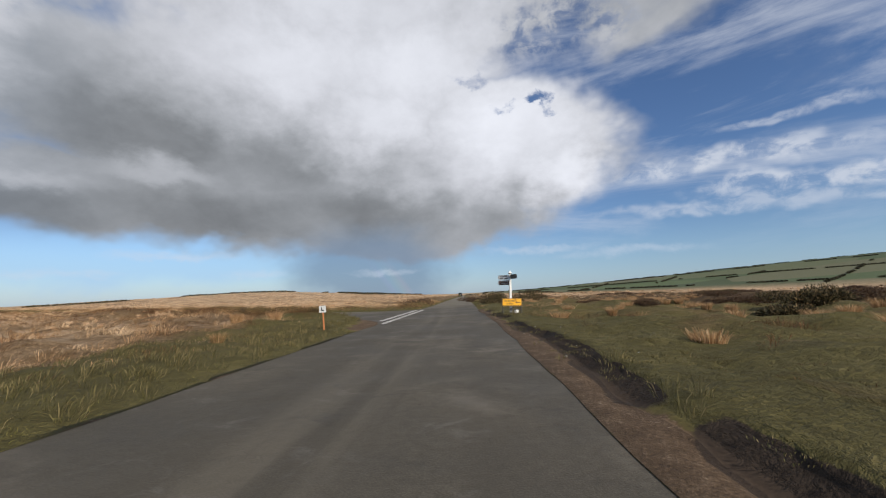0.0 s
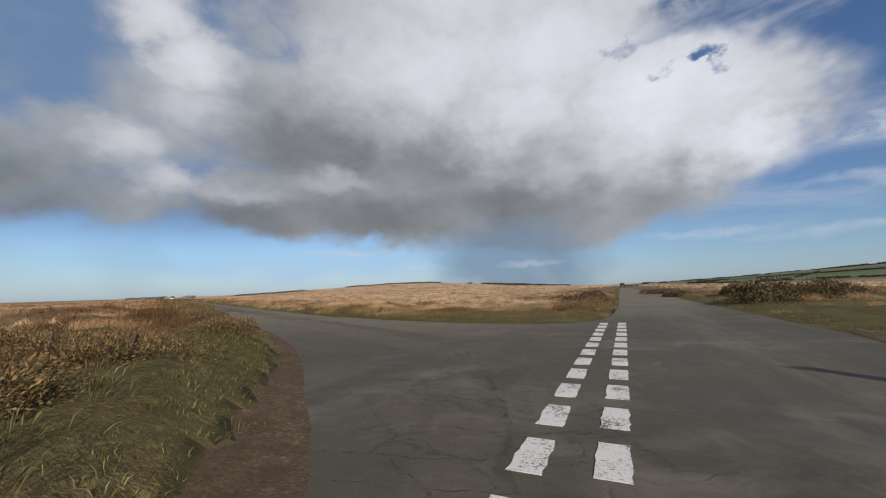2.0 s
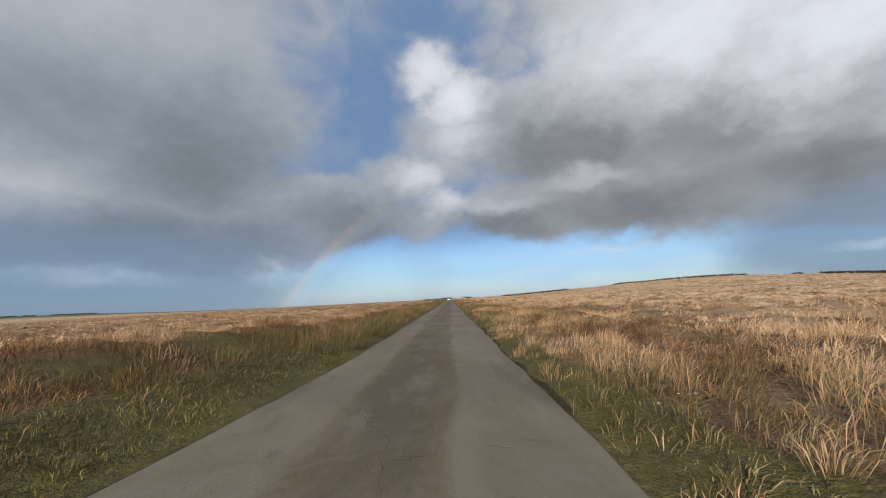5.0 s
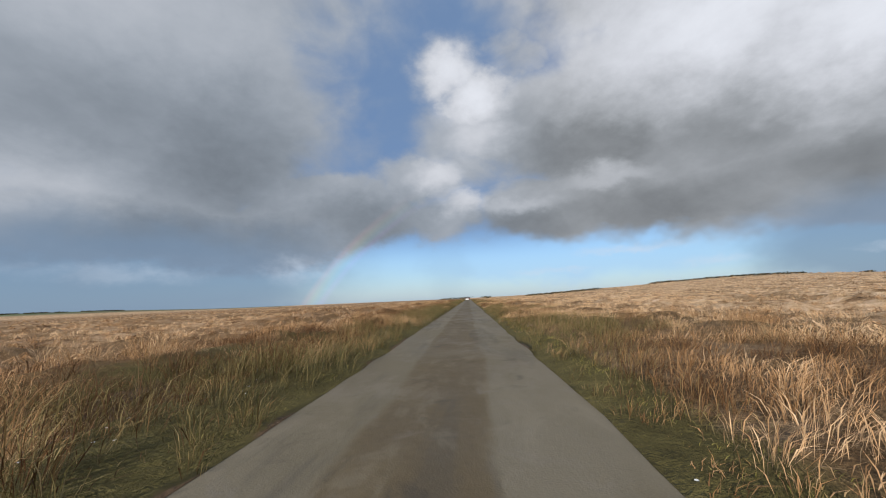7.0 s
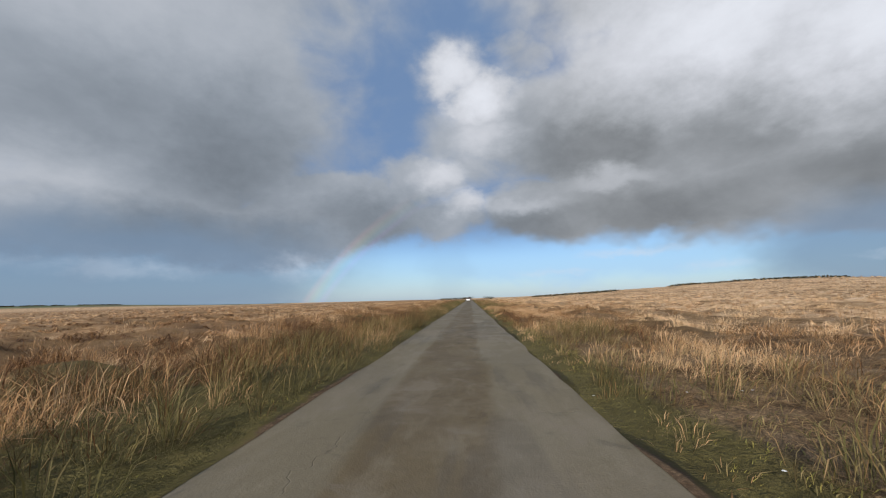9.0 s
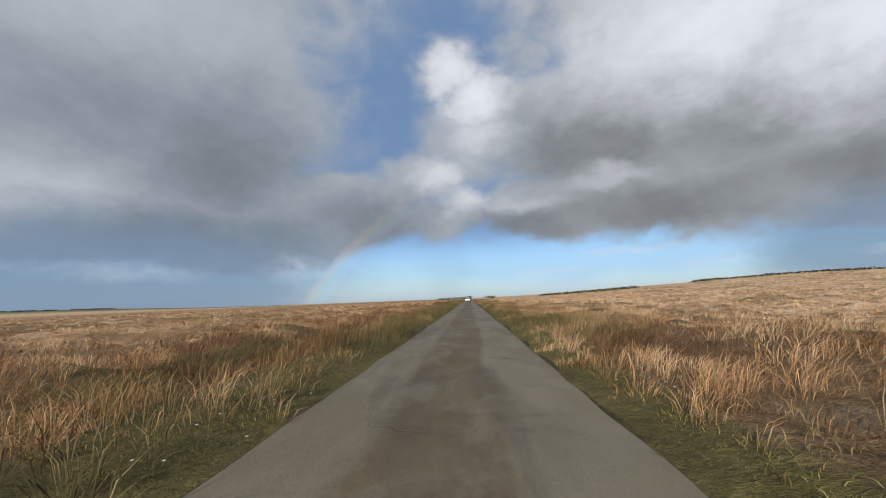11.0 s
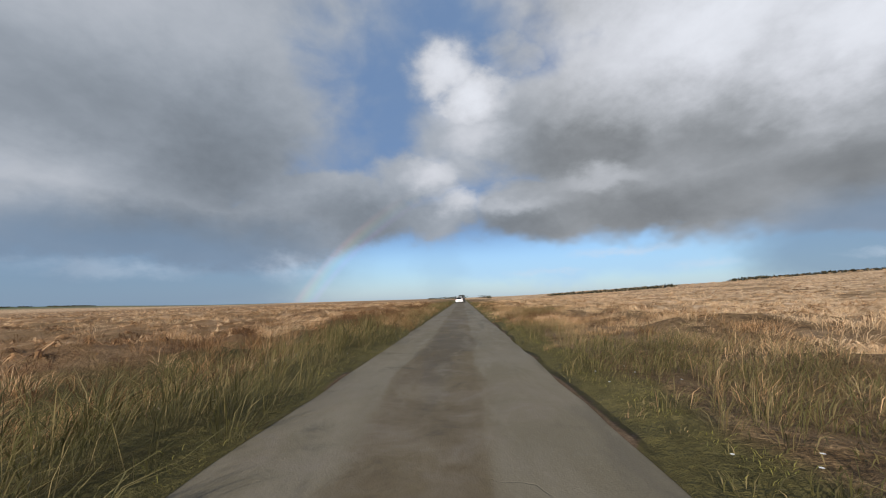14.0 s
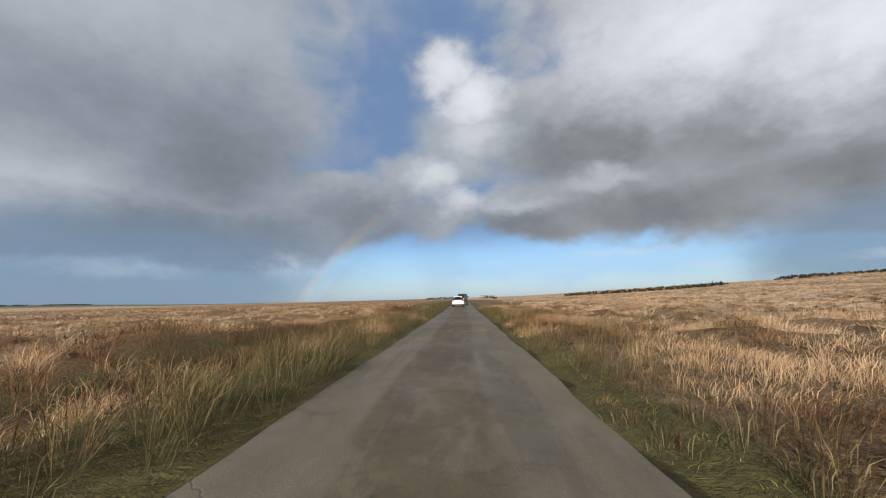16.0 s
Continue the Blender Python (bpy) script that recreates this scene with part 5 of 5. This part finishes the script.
def build_grass():
    rng = np.random.default_rng(17)

    def where(x, y):
        e, u = x * MAIN[1] - y * MAIN[0], x * MAIN[0] + y * MAIN[1]
        lawn = smooth(0.8, 2.0, e) * smooth(60, 45, u) * smooth(26, 15, e)
        return lawn, e, u

    def add(name, label, x, y, d, kind):
        lawn, e, u = where(x, y)
        bare = np.maximum(corner_soil(x, y, d), 1.4 * peat_bank(x, y)[0])
        n1, n2 = fbm(x / 2.2, y / 2.2, 81, 3), fbm(x / 9, y / 9, 91, 2)
        left = smooth(0, -1, x * NS[0] + y * NS[1] - SIDE_MID)
        clump = smooth(0.40, 0.62, fbm(x / 0.8, y / 0.8, 101, 3))
        dice = rng.uniform(size=len(x))
        near_s = x * DS[0] + y * DS[1]
        mouth = left * smooth(54, 42, near_s) * smooth(14, 18, near_s)
        entry = (e < -4) * smooth(26, 18, u) * smooth(1.0, 0.0, mouth)
        rutted = (e > 1) & (e < 1.62 + 0.5 * (n1 - 0.5)) & (u > 2) & (u < 32)
        tip = np.exp(-((x + 5.4) ** 2 / 9 + (y - 36.0) ** 2 / 4))
        if kind == "verge":
            keep = (bare < 0.25 + 0.9 * (n1 - 0.25)) & ~rutted & ((mouth > 0.3) | (d < 0.8 - 0.45 * left)) & ((lawn < 0.5) | (d > 0.75)) & (dice < 0.35 + 0.65 * smooth(0.05, 0.4, d))
            h = 0.04 + 0.06 * n1 + 0.03 * d * clump
            tone, count, w, ln, sp = 0.72 + 0.5 * (n2 - 0.3), 7, 0.0036, 0.9, 0.12
        elif kind in ("tussock", "sward"):
            tall = smooth(-0.05 - 0.7 * left + 2.3 * mouth, 0.75 - 0.6 * left + 2.9 * mouth, d + (n1 - 0.45) * 1.0) * (1 - 0.55 * mouth) * (1 - 0.75 * entry * smooth(7.5, 4.5, d + 3 * (n1 - 0.5))) * (0.98 + 0.10 * left)
            keep = (bare < 0.3) & (dice < 0.44 + 0.65 * clump) & ~rutted
            h = (0.10 + 0.46 * tall * (0.46 + 0.6 * clump) * (0.5 + n1)) * (1 - 0.80 * lawn * smooth(0.66, 0.58, n1)) * (1 - 0.5 * lawn)
            h = np.where(left < 0.5, h * 0.77, h) * (1 - 0.55 * tip)
            tone = 0.62 + 0.24 * left - (0.10 + 0.12 * left) * d + 1.1 * (n2 - 0.5) + 1.1 * (n1 - 0.5) + lawn * 0.40 + 0.35 * mouth * smooth(2.6, 1.4, d) - 0.2 * mouth * smooth(1.8, 2.6, d) + 1.2 * tip + 1.3 * entry * smooth(7.5, 4.5, d + 3 * (n1 - 0.5))
            tone = np.where(lawn > 0.5, tone - smooth(0.52, 0.64, n1) * 0.5, tone)
            h = h * (1 - 0.22 * smooth(2.5, 5.0, d))
            if kind == "tussock":
                count, w, ln, sp = 20, 0.0041, 0.55 + 0.2 * smooth(1.0, 2.4, d), 0.12
            else:
                count, w, ln, sp = 18, 0.0042, 0.75 + 0.3 * smooth(2.0, 4.5, d), 0.15
        elif kind == "mat":
            keep = (bare < 0.3) & ~rutted & (lawn < 0.5)
            h = 0.09 + 0.16 * n1 * smooth(0.3, 2.0, d) + 0.05 * clump
            tone = 0.95 - (0.26 + 0.2 * left) * d + 1.0 * (n2 - 0.5) + 0.5 * (n1 - 0.5) + 0.35 * mouth + 0.9 * entry * smooth(7.5, 4.5, d)
            count, w, ln, sp = 8, 0.0050, 1.1, 0.22
        else:
            keep = dice < 0.30 + 0.75 * clump
            h = (0.15 + 0.28 * clump * (0.4 + n1)) * (1 - 0.7 * lawn) * (1 - 0.4 * entry)
            tone = 0.10 + 0.9 * (n2 - 0.55) + lawn * 0.75
            count, w, ln, sp = 13, 0.0058, 1.1, 0.24
        mats = fbm(x / 1.3, y / 1.3, 131, 3)
        pale = 0.5 + 2.7 * (mats - 0.5) + 0.5 * (n2 - 0.5) + rng.normal(size=len(x)) * 0.12 + 0.05 - 0.05 * left * smooth(30, 8, d)
        pale = pale - (0.17 + 0.03 * left) * smooth(5.0, 2.5, d) + 0.16 * smooth(3.5, 7.0, d) - (0.06 + 0.10 * smooth(20, 4, d)) * left - 0.22 * left * smooth(1.5, 3.0, d) * smooth(14, 7, d) + 0.04 * entry - 0.28 * lawn
        pale = np.minimum(pale, 0.72 + 0.28 * smooth(3, 8, d))
        x, y, h, tone, pale = x[keep], y[keep], h[keep], tone[keep], np.clip(pale, 0.02, 1)[keep]
        v, f, t, q = blades(x, y, count, h, w, np.clip(tone, 0, 1), pale, rng, ln[keep] if kind in ("tussock", "sward") else ln, sp)
        tagged(new(name, mesh_from(name, v, f, M_TURF if kind == "verge" else M_GRASS, [("tone", t), ("pale", q)])), label, "grass", kind="stuff")

    near = [(24, 265, 15.2, 25.7, 1.0), (-14, 40, -14, 54, 0.55)]
    add("verge_grass", "short green grass along the road's edge", *scatter(near, 34, rng, 0.02, 1.3), "verge")
    mid = [(20, 268, 11.7, 29.2, 1.0), (-14, 44, -16, 58, 0.7)]
    add("tussock_grass", "tall olive and straw tussock grass beside the road", *scatter(mid, 11.5, rng, 0.2, 2.3), "tussock")
    add("tussock_grass", "olive and straw grass behind the verge", *scatter(mid, 12.0, rng, 2.1, 6.5), "sward")
    add("under_grass", "short matted grass between the tussocks", *scatter([(24, 250, 14.7, 26.7, 1.0), (-10, 40, -10, 52, 0.4)], 9.0, rng, 0.4, 3.6), "mat")
    wide = [(10, 290, -3, 45, 1.0), (-20, 60, -30, 77, 0.5)]
    add("moor_grass", "straw-coloured moor grass in bent tufts", *scatter(wide, 2.5, rng, 5.5, 22), "moor")
    add("moor_grass", "rough straw and rust grass behind the verge", *scatter([(20, 268, 8, 33, 1.0)], 2.2, rng, 5.3, 9.5), "moor")


def mounds(x, y, spikes, radius, height, pale, rng):
    """Low shaggy tussocks: narrow leaves drooping all round a crown."""
    k = len(x) * spikes
    X, Y, R, H = (np.repeat(q, spikes) for q in (x, y, radius, height))
    a = rng.uniform(0, 6.283, k)
    R, H = R * rng.uniform(0.35, 1.15, k), H * rng.uniform(0.6, 1.2, k)
    Z = ground_z(X, Y) - 0.03
    c, s_ = np.cos(a), np.sin(a)
    w, r0 = np.repeat(radius, spikes) * (1.5 / spikes) * rng.uniform(0.5, 1.2, k), R * rng.uniform(0.0, 0.45, k)
    top = Z + H * rng.uniform(0.55, 1.0, k)
    v = np.stack([np.stack([X + c * r0 - s_ * w, Y + s_ * r0 + c * w, top], 1), np.stack([X + c * r0 + s_ * w, Y + s_ * r0 - c * w, top], 1),
                  np.stack([X + c * R + 0.10 * H, Y + s_ * R + 0.06 * H, Z + H * rng.uniform(-0.1, 0.6, k)], 1)], 1)
    Q = np.clip(np.repeat(pale, spikes) + rng.normal(size=k) * 0.12, 0, 1)
    return v.reshape(-1, 3), np.arange(k * 3).reshape(-1, 3), np.repeat(Q, 3)


def build_mounds(name, label, s, n_, spikes, size, rng):
    x, y = s * DS[0] + n_ * NS[0], s * DS[1] + n_ * NS[1]
    e, u = x * MAIN[1] - y * MAIN[0], x * MAIN[0] + y * MAIN[1]
    lawn = smooth(0.8, 2.0, e) * smooth(60, 45, u) * smooth(26, 15, e)
    n1, n2 = fbm(x / 3.0, y / 3.0, 85, 3), fbm(x / 14, y / 14, 95, 3)
    keep = ~inside(x, y) & (np.abs(e + 1.6) > 7 + 9 * smooth(46, 34, u)) & (lawn < 0.5) & (rng.uniform(size=len(x)) < 0.35 + 1.1 * n1)
    x, y, n1, n2, n_ = x[keep], y[keep], n1[keep], n2[keep], n_[keep]
    left = (n_ < SIDE_MID) * 1.0
    heath = (x * MAIN[1] - y * MAIN[0] > 8) * 0.35
    pale = 0.64 - 0.16 * left - heath + 1.5 * (n1 - 0.5) + 1.6 * (n2 - 0.5) + rng.normal(size=len(x)) * 0.12
    v, f, q = mounds(x, y, spikes, size * rng.uniform(0.6, 1.25, len(x)), size * (0.24 + 0.42 * n1), np.clip(pale, 0.05, 0.95), rng)
    tagged(new(name, mesh_from(name, v, f, M_GRASS, [("tone", np.full(len(v), 0.05)), ("pale", q)])), label, "grass", kind="stuff")


def build_moor():
    rng = np.random.default_rng(19)
    side = lambda k, share: np.where(rng.uniform(size=k) < share, 1.0, -1.0)
    k = 12500
    build_mounds("tussock_mounds", "shaggy straw tussocks on the moor beside the road", rng.uniform(2, 300, k), SIDE_MID + side(k, 0.5) * rng.uniform(7.5, 33, k), 34, 0.44, rng)
    k = 18000
    build_mounds("far_tussock_mounds", "pale straw tussocks on the open moor", rng.uniform(0, 390, k), SIDE_MID + side(k, 0.55) * (32 + 106 * rng.uniform(0, 1, k) ** 1.4), 20, 0.56, rng)
    k = 6500
    build_mounds("far_tussock_mounds", "brown and straw hummocks out towards the skyline", rng.uniform(-60, 720, k), SIDE_MID + side(k, 0.35) * (135 + 330 * rng.uniform(0, 1, k) ** 1.3), 14, 1.5, rng)


build_grass()
build_moor()


def build_daisies():
    """Small white flowers in the verge."""
    rng = np.random.default_rng(23)
    x, y, d = scatter([(24, 200, 15.2, 25.7, 1.0), (-6, 40, -10, 42, 0.4)], 1.2, rng, 0.3, 1.6)
    keep = fbm(x / 3, y / 3, 71, 2) > 0.5
    x, y = x[keep], y[keep]
    z = ground_z(x, y) + rng.uniform(0.06, 0.12, len(x))
    ring = np.array([(math.cos(a), math.sin(a)) for a in np.arange(6) * math.pi / 3]) * 0.016
    v = np.concatenate([np.stack([x, y, z], 1)[:, None], np.stack([x[:, None] + ring[:, 0], y[:, None] + ring[:, 1], np.repeat(z[:, None], 6, 1) + 0.004], -1)], 1).reshape(-1, 3)
    b = (np.arange(len(x)) * 7)[:, None]
    f = np.concatenate([b + [0, k + 1, (k + 1) % 6 + 1] for k in range(6)], 0)
    tagged(new("daisies", mesh_from("daisies", v, f, M_SIGNWHITE)), "tiny white daisies in the green verge", "flowers", kind="stuff")


build_daisies()


# ---- stones and brushwood ----
M_ROCK = plain("grey_rock", (0.26, 0.23, 0.19), 0.85, grain=0.5, scale=20, relief=0.01)


def build_stone(x, y, size, seed, turn):
    rng = random.Random(seed)
    bm = bmesh.new()
    bmesh.ops.create_icosphere(bm, subdivisions=2, radius=1)
    shift = Vector((rng.random(), rng.random(), rng.random())) * 9
    for v in bm.verts:
        k = 1 + 0.45 * noise.noise(v.co * 1.1 + shift) + 0.12 * noise.noise(v.co * 3.1 + shift)
        v.co = Vector((v.co.x * size * k, v.co.y * size * 0.72 * k, v.co.z * size * 0.42 * k))
    ob = part("stone", bm, M_ROCK, None, "", pose(x, y, gz(x, y) + size * 0.12, 0, 0, turn), False)
    tagged(ob, "grey rough stone lying on bare soil by road", "stone", "stones by the corner")


for k in range(14):
    build_stone(-4.6 + random.uniform(-0.9, 0.7), 19.0 + random.uniform(-3.0, 3.0), random.uniform(0.012, 0.035), 400 + k, random.uniform(0, 360))
for k in range(12):
    u_ = random.uniform(6, 30)
    p_ = on_main(u_, MAIN_R + random.uniform(0.1, 1.1))
    build_stone(p_[0], p_[1], random.uniform(0.015, 0.04), 430 + k, random.uniform(0, 360))


def build_brushwood(x, y, seed):
    """A low tangle of dead sticks."""
    rng = random.Random(seed)
    thing = tagged(new("brushwood"), "tangle of dead brown sticks lying in the grass", "brushwood")
    thing.matrix_basis = pose(x, y, gz(x, y), 0, 0, rng.uniform(0, 360))
    for _ in range(16):
        bm = bmesh.new()
        p, way, r = Vector((rng.uniform(-0.9, 0.9), rng.uniform(-0.6, 0.6), 0.05)), Vector((rng.uniform(-1, 1), rng.uniform(-1, 1), rng.uniform(0.0, 0.2))).normalized(), rng.uniform(0.005, 0.010)
        ring = None
        for i in range(6):
            side = way.orthogonal().normalized()
            up = way.cross(side)
            rr = r * (1 - i / 7)
            new_ring = [bm.verts.new(p + (side * math.cos(a) + up * math.sin(a)) * rr) for a in (0, 1.57, 3.14, 4.71)]
            if ring:
                for q in range(4):
                    bm.faces.new((ring[q], ring[(q + 1) % 4], new_ring[(q + 1) % 4], new_ring[q]))
            ring = new_ring
            p = p + way * rng.uniform(0.12, 0.26)
            way = (way + Vector((rng.uniform(-0.35, 0.35), rng.uniform(-0.35, 0.35), rng.uniform(-0.35, 0.12)))).normalized()
        part("stick", bm, M_TWIG, thing)


build_brushwood(-15.2, 30.1, 1)
build_brushwood(-17.3, 31.5, 2)
build_brushwood(-10.0, 24.9, 3)
